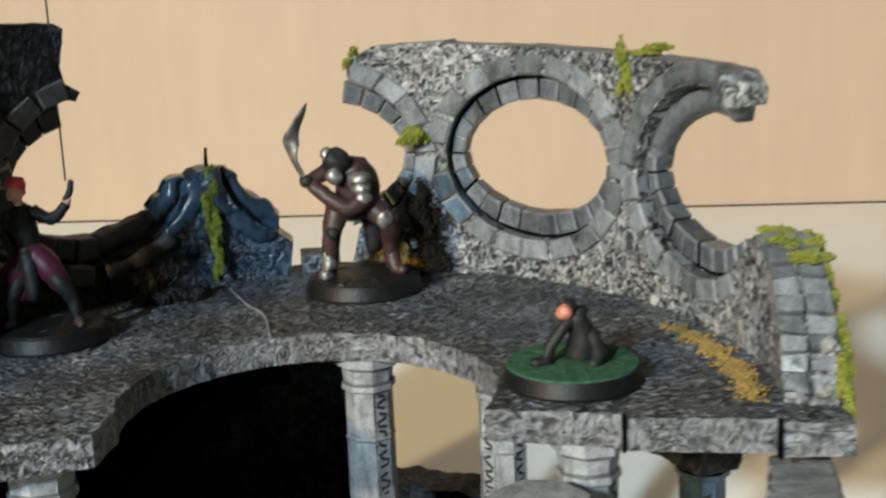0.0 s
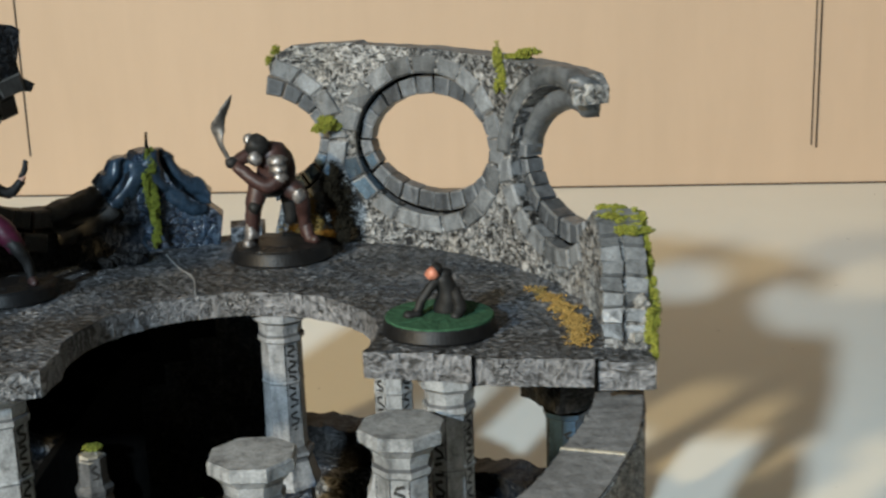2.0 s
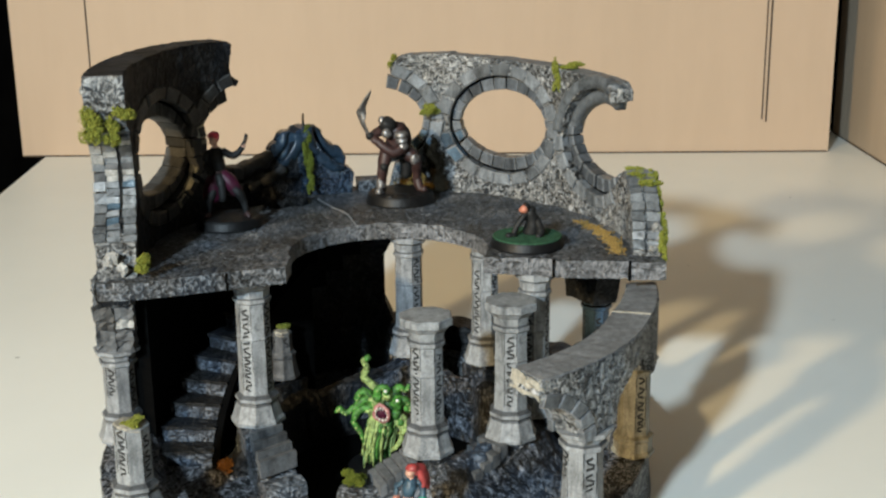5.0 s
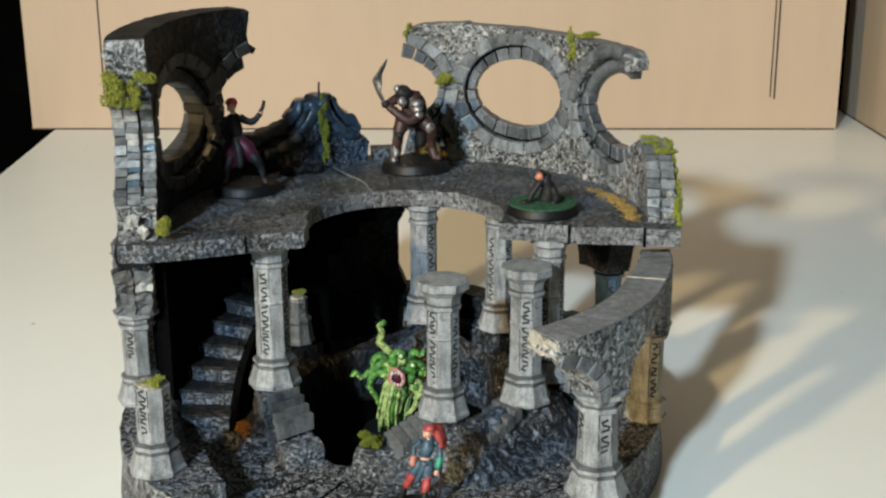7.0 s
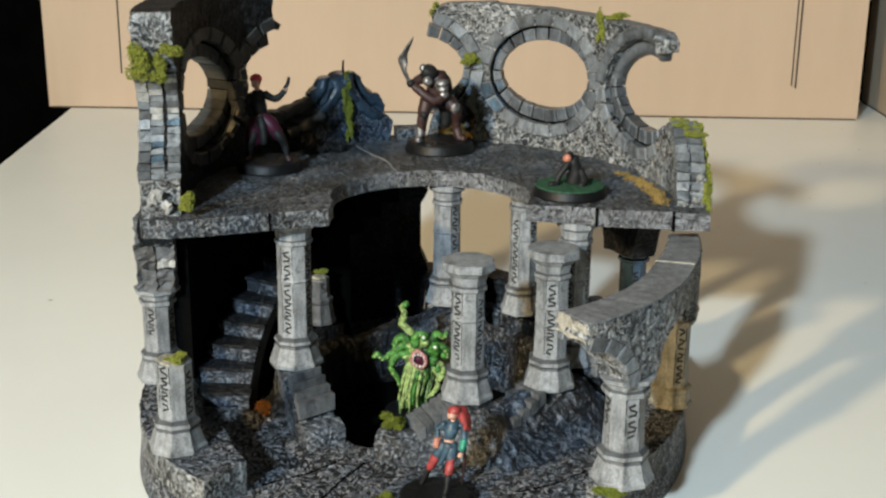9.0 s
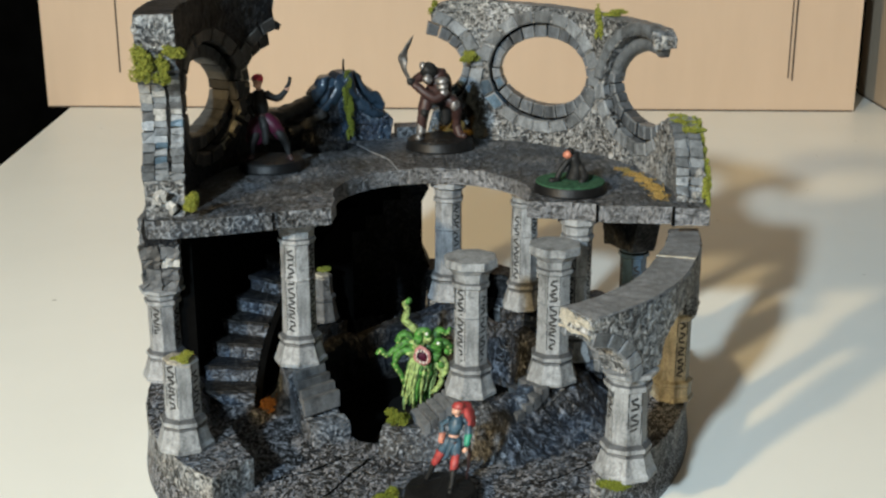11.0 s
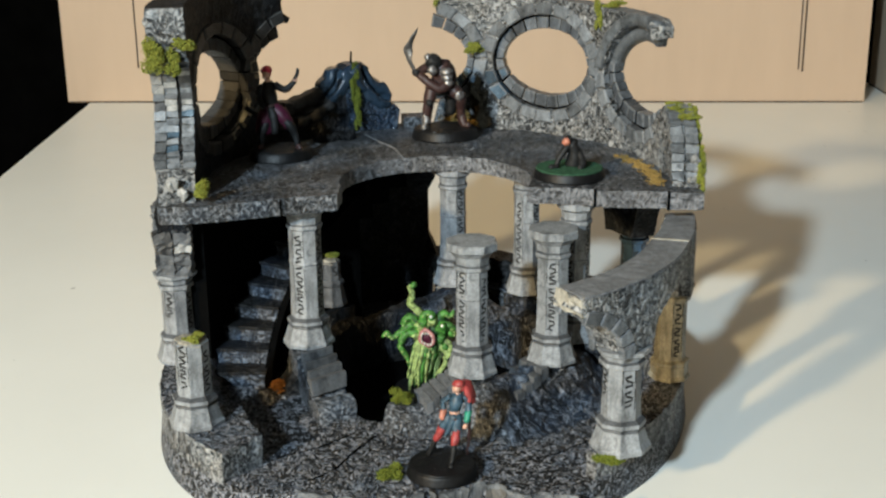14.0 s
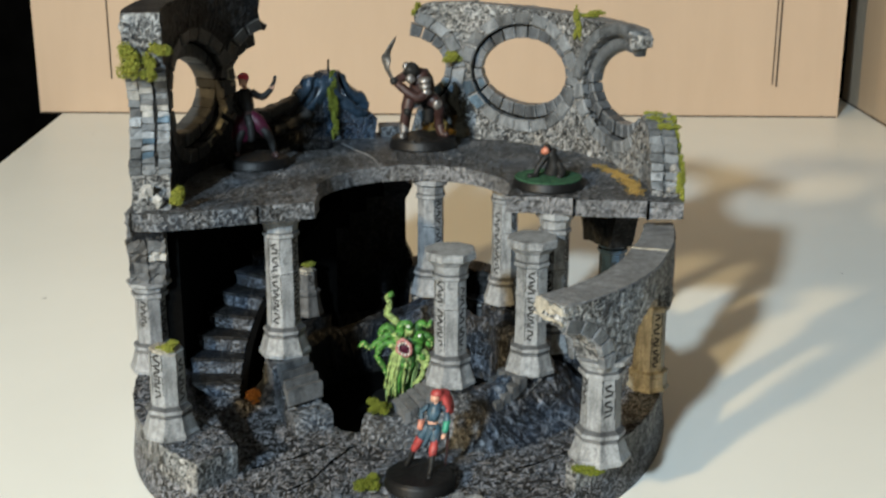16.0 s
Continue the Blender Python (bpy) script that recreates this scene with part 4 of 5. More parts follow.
def lower_walls():
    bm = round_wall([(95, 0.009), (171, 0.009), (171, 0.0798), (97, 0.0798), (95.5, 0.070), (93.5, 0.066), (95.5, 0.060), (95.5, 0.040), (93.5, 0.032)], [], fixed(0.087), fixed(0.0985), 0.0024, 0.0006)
    part("lower_wall", bm, DARK_STONE, ruin, "near-black lower wall behind the stairs")
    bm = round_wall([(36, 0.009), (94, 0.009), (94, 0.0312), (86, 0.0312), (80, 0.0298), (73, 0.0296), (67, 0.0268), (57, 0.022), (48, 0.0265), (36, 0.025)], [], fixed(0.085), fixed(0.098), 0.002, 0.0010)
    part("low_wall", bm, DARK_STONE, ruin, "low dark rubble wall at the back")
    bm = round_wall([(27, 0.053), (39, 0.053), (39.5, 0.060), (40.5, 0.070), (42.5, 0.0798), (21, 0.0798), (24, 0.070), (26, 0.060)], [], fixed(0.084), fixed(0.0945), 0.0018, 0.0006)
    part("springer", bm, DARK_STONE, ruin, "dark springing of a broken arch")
    bm = round_wall([(182.0, 0.0535), (187.5, 0.0535), (188.0, 0.062), (189.5, 0.070), (195, 0.0803), (176, 0.0803), (180.5, 0.070), (182, 0.062)], [], fixed(0.0900), fixed(0.0990), 0.0012, 0.0012)
    root = part("springer", bm, DARK_STONE, ruin, "chipped springing stones on the outer column")
    z = 0.0538
    while z < 0.0785:
        h = rng.uniform(0.0034, 0.0062)
        for r0, r1, t0, t1 in ((0.0880, 0.0938, 183.5, 189.4), (0.0944, 0.1008, 182.0, 189.2)):
            bm = bmesh.new()
            sector(bm, t0, t1 + rng.uniform(-0.9, 0.8) + 120 * max(0.0, z - 0.068), r0, r1, z, min(z + h * 0.93, 0.0801), 3)
            bmesh.ops.subdivide_edges(bm, edges=bm.edges[:], cuts=2, use_grid_fill=True)
            jitter(bm, 0.0011, 420, z * 900)
            jitter(bm, 0.0004, 1200, z)
            part("chipped_block", bm, rng.choice((CHIPPED, RECESS, VOUSSOIR, RECESS, RECESS, VOUSSOIR_DARK)), root)
        z += h
    ax, ay = -0.006, -0.012  # the arch curves round an axis of its own
    arch = [(8.0, 0.0752), (8.0, 0.0540), (-8.5, 0.0540), (-10.0, 0.0600), (-13.5, 0.0645), (-20.5, 0.0668), (-28.0, 0.0650), (-33.0, 0.0605), (-34.5, 0.0535), (-43.5, 0.0535), (-44.0, 0.0560), (-44.9, 0.0590), (-46.2, 0.0618), (-47.9, 0.0642), (-50.0, 0.0664), (-52.4, 0.0684), (-54.8, 0.0712), (-54.0, 0.0752)]
    
    def flare(t):
        """The far end of the arch bends outwards."""
        t = (t + 180) % 360 - 180
        return max(0.0, min(1.2, (t + 15) / 20)) ** 1.3

    near_r, far_r = (lambda t: 0.0842 + 0.0062 * flare(t)), (lambda t: 0.0974 + 0.0038 * flare(t))
    bm = round_wall(list(reversed(arch)), [], near_r, far_r, 0.0014, 0.0004, ax, ay)
    body = part("arch", bm, WALL_STONE, ruin, "broken curved arch with a flat grey top")
    bm = bmesh.new()
    rows = []
    for k in range(41):
        t = 7.8 - 61.4 * k / 40
        rows.append([bm.verts.new(polar(t, r, h, ax, ay)) for r, h in ((near_r(t) + 0.0004, 0.0750), (far_r(t) - 0.0004, 0.0750), (far_r(t) - 0.0004, 0.0757), (near_r(t) + 0.0004, 0.0757))])
    for p, q in zip(rows, rows[1:]):
        for k in range(4):
            bm.faces.new((p[k], q[k], q[(k + 1) % 4], p[(k + 1) % 4]))
    bm.faces.new(list(reversed(rows[0])))
    bm.faces.new(rows[-1])
    bmesh.ops.recalc_face_normals(bm, faces=bm.faces)
    jitter(bm, 0.0002, 300)
    part("coping", bm, TOP_STONE, body, "flat worn grey coping")
    bm = bmesh.new()
    sector(bm, -12.8, -13.3, 0.0846, 0.0970, 0.0755, 0.0760, 2, ax, ay)
    part("joint", bm, BROKEN, body, "pale filled joint")
    bm = bmesh.new()
    sector(bm, -52.6, -54.6, 0.0845, 0.0972, 0.0700, 0.0752, 3, ax, ay)
    bmesh.ops.subdivide_edges(bm, edges=bm.edges[:], cuts=4, use_grid_fill=True)
    jitter(bm, 0.0012, 420)
    jitter(bm, 0.0007, 1100)
    part("broken_end", bm, BROKEN, body, "cream broken end of the arch")
    # a broad jointed rib rises from the capital to the broken end
    for r, sunk in ((0.0972, 0.0008), (0.0846, -0.0008)):
        for k in range(5):
            a0, a1 = (math.pi * (-0.02 + 0.46 * (k + f) / 5) for f in (0.03, 0.95))
            bm = bmesh.new()
            lo, hi = [], []
            for a in (a0, 0.5 * (a0 + a1), a1):
                for size, row in ((0.98, lo), (1.26, hi)):
                    t, z = -56.5 + 0.0200 * size * math.cos(a) / ARC, 0.0530 + 0.0150 * size * math.sin(a)
                    row.append((bm.verts.new(polar(t, r - 2 * sunk, z, ax, ay)), bm.verts.new(polar(t, r + sunk, z, ax, ay))))
            for p in range(2):
                for quad in ((lo[p][1], lo[p + 1][1], hi[p + 1][1], hi[p][1]), (lo[p][0], lo[p + 1][0], lo[p + 1][1], lo[p][1]), (hi[p][0], hi[p][1], hi[p + 1][1], hi[p + 1][0]), (lo[p][0], hi[p][0], hi[p + 1][0], lo[p + 1][0])):
                    bm.faces.new(quad)
            for p in (0, 2):
                bm.faces.new((lo[p][0], lo[p][1], hi[p][1], hi[p][0]))
            bmesh.ops.recalc_face_normals(bm, faces=bm.faces)
            bevelled(bm, 0.0004, 1, 1)
            jitter(bm, 0.0004, 500, k)
            part("rib_stone", bm, [VOUSSOIR, TOP_STONE], body)


lower_walls()

# ---- upper floor ----


def upper_floor():
    pts = [(-0.0297, -0.0145), (-0.0740, -0.0322), (-0.0850, -0.0338), (-0.0872, -0.0330)]
    pts += [tuple(polar(t, r_out(t) + 0.0008)[:2]) for t in range(203, 103, -4)]
    pts += [tuple(polar(101, 0.1045)[:2]), tuple(polar(95, 0.1045)[:2])]
    pts += [tuple(polar(t, r_out(t) + 0.0010)[:2]) for t in range(92, -10, -4)]
    pts += [(0.0962, -0.0120), (0.0845, -0.0120), (0.0840, -0.0104), (0.0600, -0.0090), (0.0585, -0.0074), (0.0372, -0.0040)]
    pts += [(0.003 + 0.0345 * math.cos(radians(t)), 0.0075 + 0.0355 * math.sin(radians(t))) for t in range(-18, 206, 7)]
    poly = [(x, y) for x, y in pts]
    flat, tris = refine(*sheet(poly, [], 0.0017))
    bm = bmesh.new()

    def near(x, y):
        p = Vector((x, y, 0.09))
        d = 0.0003 * noise.noise(p * 300)
        return (x + d, y + d, FLOOR2 + 0.00042 * hacked(p) + 0.0004 * noise.noise(p * 140))

    def far(x, y):
        p = Vector((x, y, 0.05))
        return (x + 0.0004 * noise.noise(p * 380), y + 0.0004 * noise.noise(p * 380 + Vector((5, 5, 5))), SLAB0)

    thick(bm, flat, tris, near, far)
    bm.normal_update()
    # edge darker left of x = -0.030, underside near black
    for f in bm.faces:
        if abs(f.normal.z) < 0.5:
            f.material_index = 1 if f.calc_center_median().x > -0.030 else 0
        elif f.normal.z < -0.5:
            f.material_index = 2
    mesh = bpy.data.meshes.new("upper_floor")
    bm.to_mesh(mesh)
    bm.free()
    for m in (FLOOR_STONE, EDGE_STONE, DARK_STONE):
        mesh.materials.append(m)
    ob = new("upper_floor", mesh)
    ob.parent = ruin
    ob["label"] = "thick chiselled upper floor with a round cut-out"
    bm = bmesh.new()
    limb(bm, bend([(-0.031, 0.084, FLOOR2), (-0.023, 0.068, FLOOR2 + 0.0002), (-0.0165, 0.058, FLOOR2), (-0.0113, 0.0405, FLOOR2)], 5), [0.0003] * 16, 0, 6)
    part("crack", bm, TOP_STONE, ob, "grey filled crack across the floor")
    bm = bmesh.new()
    sector(bm, 101.5, 96.0, 0.094, 0.1045, SLAB0 + 0.001, 0.0905, 4)
    bevelled(bm, 0.0006, 1)
    jitter(bm, 0.0005, 300)
    part("sill_block", bm, FLOOR_STONE, ob)
    return ob


upper = upper_floor()
for x, y, w in ((0.0592, -0.0085, 0.00028), (0.0843, -0.0113, 0.00030), (-0.0480, -0.0216, 0.00022)):
    bm = bmesh.new()
    box(bm, -w, w, -0.0011, 0.0008, SLAB0 - 0.0002, FLOOR2 + 0.0002)
    jitter(bm, 0.0003, 500, x * 1000)
    bmesh.ops.transform(bm, matrix=pose(x, y, 0), verts=bm.verts)
    part("seam", bm, BLACK, upper, "dark joint in the edge of the floor")

# ---- upper walls ----
END_OUTLINE = [(135.6, 0.1508), (137.0, 0.1522), (146.0, 0.1526), (159.0, 0.1524), (178.0, 0.1511), (196.5, 0.1501), (197.5, 0.1420), (195.5, 0.1340), (192.0, 0.1280), (189.8, 0.1210), (189.5, 0.1140), (191.0, 0.1070), (195.0, 0.1010), (199.5, 0.0960), (203.0, 0.0850)]
LEFT_OUTLINE = [(132.0, 0.0850)] + arc_points(132.6, 1.16, -88, 76) + [(134.6, 0.1345), (133.8, 0.1366), (136.2, 0.1386), (136.8, 0.1429)] + END_OUTLINE
FRAGMENT_OUTLINE = [(103.5, 0.0850), (102.6, 0.0945)] + arc_points(98.6, 1.06, -66, -6, RIM0, 8) + [(113.2, 0.1146), (114.4, 0.1150), (115.8, 0.1150), (117.2, 0.1146)] + arc_points(133.8, 1.16, 188, 267, RIM0, 10) + [(131.8, 0.0850)]
RIGHT_OUTLINE = [(-6.5, 0.0850), (-4.0, 0.0935), (-0.5, 0.0990), (3.5, 0.1045), (7.5, 0.1085), (11.5, 0.1098), (13.2, 0.1082), (15.0, 0.1055)] + arc_points(29.0, 1.06, -135, 116) + [(21.6, 0.1320), (21.2, 0.1350), (23.6, 0.1386), (34.5, 0.1396),
    (46.2, 0.1404), (63.8, 0.1420), (76.9, 0.1428), (77.4, 0.1434), (88.6, 0.1426), (91.6, 0.1405), (92.9, 0.1375)] + arc_points(97.2, 1.06, 108, 250) + [(94.0, 0.0850)]


def upper_walls():
    bm = round_wall(LEFT_OUTLINE, [oval(166.5, OPEN_Z, *stretched(RIM0, 1.22))])
    for f in bm.faces:
        c = f.calc_center_median()
        t = math.degrees(math.atan2(c.y - CY, c.x - CX)) % 360
        # inner face near black, its shade put into the colour; broken end paler
        f.material_index = 1 if t > 195.2 + 1.2 * noise.noise(c * 300) and (c.z > 0.128 or c.z < 0.099) else 0
    left = part("curved_wall", bm, [DARK_STONE, WALL_STONE], ruin, "dark curved wall with a round window and a broken end")
    bm = round_wall(FRAGMENT_OUTLINE, [])
    for f in bm.faces:
        c = f.calc_center_median()
        f.material_index = 1 if math.degrees(math.atan2(c.y - CY, c.x - CX)) > 117.5 + 2.5 * noise.noise(c * 260) else 0
    shard = part("curved_wall", bm, [BLUE_BRIGHT, DARK_STONE], ruin, "low pointed remnant of the wall, wet-looking blue")
    bm = round_wall(RIGHT_OUTLINE, [oval(63.3, OPEN_Z, *stretched(RIM0, 1.06))])
    bm.normal_update()
    for f in bm.faces:
        if abs(f.normal.z) > 0.75 and f.calc_center_median().z > 0.134:
            f.material_index = 1
    right = part("curved_wall", bm, [WALL_STONE, TOP_STONE], ruin, "pale curved wall with a round window and broken half openings")
    # the dark ring stones also carry the inner face's shade in their colour
    dark, pale = [VOUSSOIR_DARK], [VOUSSOIR]
    for wall, theta, k, stones, first, last in ((left, 166.5, 1.22, dark, 0, 360), (left, 132.6, 1.16, dark, -86, 74), 
            (right, 63.3, 1.06, pale, 0, 360), (right, 29.0, 1.06, pale, -133, 6), (right, 97.2, 1.06, pale, 111, 247)):
        stones_round(wall, theta, k, stones, rng, first, last)
    moulding(right, 29.0, 1.06, 2, 114, VOUSSOIR, 1.0, 0.3)
    moulding(shard, 134.0, 1.16, 188, 226, WET_RIM)
    moulding(shard, 134.0, 1.16, 224, 266, VOUSSOIR_DARK, 0.9)
    moulding(shard, 98.6, 1.06, -66, -2, WET_RIM)
    # stones on the broken ends, two rows deep
    for wall, path, stones in ((right, [(10.0, 0.1100), (6.4, 0.1078), (3.0, 0.1042), (-0.8, 0.0990), (-4.0, 0.0938), (-6.0, 0.0880)], [VOUSSOIR]), (left, [(195.5, 0.1330), (192.0, 0.1275), (189.6, 0.1205), (189.3, 0.1140), (190.8, 0.1068), (194.8, 0.1008), (198.5, 0.0965)], [VOUSSOIR, VOUSSOIR, VOUSSOIR, VOUSSOIR, VOUSSOIR_BLUE])):
        flat = [(t * ARC, z) for t, z in path]
        for f_in, f_out in ((-0.04, 0.43), (0.52, 1.03)) if wall is right else ((-0.04, 0.27), (0.37, 0.70), (0.72, 1.03)):
            for k in range(len(flat) - 1):
                for f0, f1 in ((0.03, 0.45), (0.54, 0.97)) if wall is right else ((0.02, 0.44), (0.49, 0.97)) if f_in > 0.7 else ((0.02, 0.30), (0.35, 0.64), (0.69, 0.98)):
                    (s0, z0), (s1, z1) = flat[k], flat[k + 1]
                    a = Vector((s0 + (s1 - s0) * f0, z0 + (z1 - z0) * f0))
                    b = Vector((s0 + (s1 - s0) * f1, z0 + (z1 - z0) * f1))
                    nrm = Vector((-(b - a).y, (b - a).x)).normalized()
                    if wall is left:
                        nrm = -nrm
                    nrm *= rng.uniform(0.0007, 0.0013)
                    bm = bmesh.new()
                    q = [a - nrm, b - nrm, b + nrm, a + nrm]
                    def deep(v, f):
                        t = v.x / ARC
                        return polar(t, r_in(t) + f * (r_out(t) - r_in(t)), v.y)

                    lo, hi = [bm.verts.new(deep(v, f_in)) for v in q], [bm.verts.new(deep(v, f_out)) for v in q]
                    bm.faces.new(lo)
                    bm.faces.new(list(reversed(hi)))
                    for j in range(4):
                        bm.faces.new((lo[j], lo[(j + 1) % 4], hi[(j + 1) % 4], hi[j]))
                    jitter(bm, 0.0007, 800, k + f0)
                    bevelled(bm, 0.0003, 1, 1)
                    look_of = rng.choice(stones) if wall is right or k > 2 else rng.choice((VOUSSOIR, RECESS, CHIPPED))
                    part("facing_stone", bm, [look_of, RING_EDGE], wall)
    return left, right, shard


left_wall, back_wall, shard = upper_walls()
bm = bmesh.new()
limb(bm, [(-0.0372, 0.0945, 0.1130), (-0.0375, 0.0945, 0.1165), (-0.0373, 0.0945, 0.1196)], [0.0006, 0.0005, 0.0004], 0, 6)
part("pin", bm, BLACK, shard, "thin dark pin on top of the fragment")


def rubble():
    """Dark broken stones heaped at the foot of the fragment."""
    local = random.Random(3)
    for k in range(9):
        t = 129.5 - 1.35 * k
        size = local.uniform(1.5, 2.8)
        bm = bmesh.new()
        ball(bm, (0, 0, 0), mm(size * 1.2, size, size * 0.9), 0, 9)
        jitter(bm, 0.0011, 480, k * 3.1)
        bmesh.ops.translate(bm, verts=bm.verts, vec=polar(t, 0.0815 + local.uniform(-0.0028, 0.0026), FLOOR2 + 0.0009))
        for f in bm.faces:
            f.smooth = False
        part("rubble_stone", bm, DARK_STONE, upper, "near-black broken stone")


rubble()

# ---- moss and flock ----


def clump(spots, material, label, name="moss"):
    """Many small tufts stuck close together."""
    local = random.Random(len(label) + int(1e5 * spots[0][0][0]))
    t = (1 + 5**0.5) / 2
    ico = [Vector(v).normalized() for v in ((-1, t, 0), (1, t, 0), (-1, -t, 0), (1, -t, 0), (0, -1, t), (0, 1, t), (0, -1, -t), (0, 1, -t), (t, 0, -1), (t, 0, 1), (-t, 0, -1), (-t, 0, 1))]
    tri = ((0, 11, 5), (0, 5, 1), (0, 1, 7), (0, 7, 10), (0, 10, 11), (1, 5, 9), (5, 11, 4), (11, 10, 2), (10, 7, 6), (7, 1, 8), (3, 9, 4), (3, 4, 2), (3, 2, 6), (3, 6, 8), (3, 8, 9), (4, 9, 5), (2, 4, 11), (6, 2, 10), (8, 6, 7), (9, 8, 1))
    verts, faces = [], []
    parts = []
    for c, spread, count in spots:
        many = max(4, count // 9)
        for _ in range(many):
            k = local.uniform(0.3, 0.75)
            parts.append((Vector(c) + Vector([local.uniform(-1.5, 1.5) * v for v in spread]), tuple(k * v for v in spread), int(count * 20 / many * k * 1.7)))
    for c, spread, count in parts:
        for _ in range(count):
            g = [local.gauss(0, 1) for _ in range(3)]
            while sum(v * v for v in g) > 4.2:
                g = [local.gauss(0, 0.9) for _ in range(3)]
            p = Vector(c) + Vector([a * b for a, b in zip(g, spread)])
            r = local.uniform(0.00013, 0.00033)
            turn = Euler((local.uniform(0, 6), local.uniform(0, 6), local.uniform(0, 6))).to_matrix()
            n = len(verts)
            verts += [tuple(p + turn @ Vector((v.x * r, v.y * r * local.uniform(0.5, 1.2), v.z * r * 1.3))) for v in ico]
            faces += [(n + i, n + j, n + k) for i, j, k in tri]
    mesh = bpy.data.meshes.new(name)
    mesh.from_pydata(verts, [], faces)
    mesh.materials.append(material)
    ob = new(name, mesh)
    ob.parent = ruin
    return tagged(ob, label, kind="stuff")


def strewn(count, t0, t1, r, spread, z, material, label):
    """Single grains strewn along part of a ring, thick in the middle."""
    local = random.Random(count)
    verts, faces = [], []
    for _ in range(count):
        t = t0 + (t1 - t0) * local.betavariate(1.6, 1.4)
        p = polar(t, r + local.gauss(0, spread) * (0.6 + 0.6 * noise.noise(Vector((t * 0.3, 1.0, 2.0)))), z + local.uniform(-0.0002, 0.0004))
        k = local.uniform(0.00022, 0.00055)
        turn = Euler((local.uniform(0, 6), local.uniform(0, 6), local.uniform(0, 6))).to_matrix()
        n = len(verts)
        verts += [tuple(p + turn @ Vector(v) * k) for v in ((1, 0, 0), (-1, 0, 0), (0, 0.7, 0), (0, -0.7, 0), (0, 0, 0.6), (0, 0, -0.6))]
        faces += [(n + a, n + b, n + c) for a, b, c in ((0, 2, 4), (2, 1, 4), (1, 3, 4), (3, 0, 4), (2, 0, 5), (1, 2, 5), (3, 1, 5), (0, 3, 5))]
    mesh = bpy.data.meshes.new("flock")
    mesh.from_pydata(verts, [], faces)
    mesh.materials.append(material)
    ob = new("flock", mesh)
    ob.parent = ruin
    return tagged(ob, label, kind="stuff")


def tuft(theta, r, z, spread, count, material=MOSS, label="yellow-green moss clump on the stone"):
    return clump([(tuple(polar(theta, r, z)), spread, count)], material, label)


clump([(tuple(polar(11.0 - 2.2 * k, 0.0896 + 0.0006 * k, 0.1094 - 0.0009 * k)), (0.0022, 0.0026, 0.0006), 170) for k in range(3)] + [(tuple(polar(8.5 - 1.15 * k, 0.0930 + 0.00005 * k, 0.1088 - 0.0016 * k)), (0.0007, 0.0013, 0.0014), 52 if k not in (9, 10) else 20) for k in range(14)], MOSS, "yellow-green moss hanging down the broken wall end")
tuft(91.6, 0.0945, 0.1400, (0.0014, 0.003, 0.0018), 60)
tuft(82.6, 0.0905, 0.1205, (0.0024, 0.0012, 0.0010), 60)
tuft(43.6, 0.0915, 0.1412, (0.0024, 0.0028, 0.0006), 60)
tuft(45.4, 0.0875, 0.1375, (0.0008, 0.0008, 0.0028), 60)
clump([(tuple(polar(115.2, 0.0915, 0.1115)), (0.0010, 0.0007, 0.0022), 70), (tuple(polar(115.0, 0.0895, 0.1030)), (0.0010, 0.0006, 0.0035), 80), (tuple(polar(114.8, 0.0890, 0.0940)), (0.0007, 0.0006, 0.0028), 60)], MOSS_DARK, "green moss hanging down the broken fragment")
clump([(tuple(polar(197, 0.0950, 0.1350)), (0.0020, 0.0014, 0.0024), 130), (tuple(polar(196.5, 0.0860, 0.1375)), (0.0018, 0.0014, 0.0013), 80), (tuple(polar(197, 0.0895, 0.1325)), (0.0013, 0.0012, 0.0020), 80)], MOSS, "bright moss hanging on the broken wall end")
tuft(204.5, 0.0835, 0.0915, (0.0014, 0.0014, 0.0016), 60)
clump([((-0.0717, -0.0595, 0.0500), (0.0016, 0.0014, 0.0007), 45)], MOSS, "moss on the broken column")
clump([((-0.0405, 0.0360, 0.0478), (0.0014, 0.0014, 0.0006), 40)], MOSS, "moss on the column stump")
clump([((-0.0070, -0.0385, 0.0215), (0.0020, 0.0016, 0.0012), 90)], MOSS_DARK, "moss on the rim of the well")
clump([((-0.0070, -0.0725, 0.0112), (0.0018, 0.0026, 0.0007), 70)], MOSS_DARK, "moss on the floor")
clump([((0.0590, -0.0765, 0.0185), (0.0024, 0.0012, 0.0007), 60)], MOSS_DARK, "moss beside the front column")
GOLD_LABEL = "golden flock scattered on the stone"
strewn(1500, 30, -6, 0.0785, 0.0020, FLOOR2 + 0.0003, GOLD, GOLD_LABEL)
clump([((0.0080, 0.0945, FLOOR2 + 0.0022), (0.0046, 0.0014, 0.0014), 120), ((0.0095, 0.0950, FLOOR2 + 0.0075), (0.0020, 0.0012, 0.0030), 60)], GOLD, GOLD_LABEL, "flock")
clump([(tuple(polar(81.2, 0.0895, 0.0965)), (0.0021, 0.0012, 0.0042), 120), (tuple(polar(82.6, 0.0895, 0.1035)), (0.0017, 0.0010, 0.0034), 80), (tuple(polar(79.6, 0.0890, 0.0900)), (0.0022, 0.0012, 0.0016), 60)], BROWN, "dry brown foliage stuck on the wall", "flock")


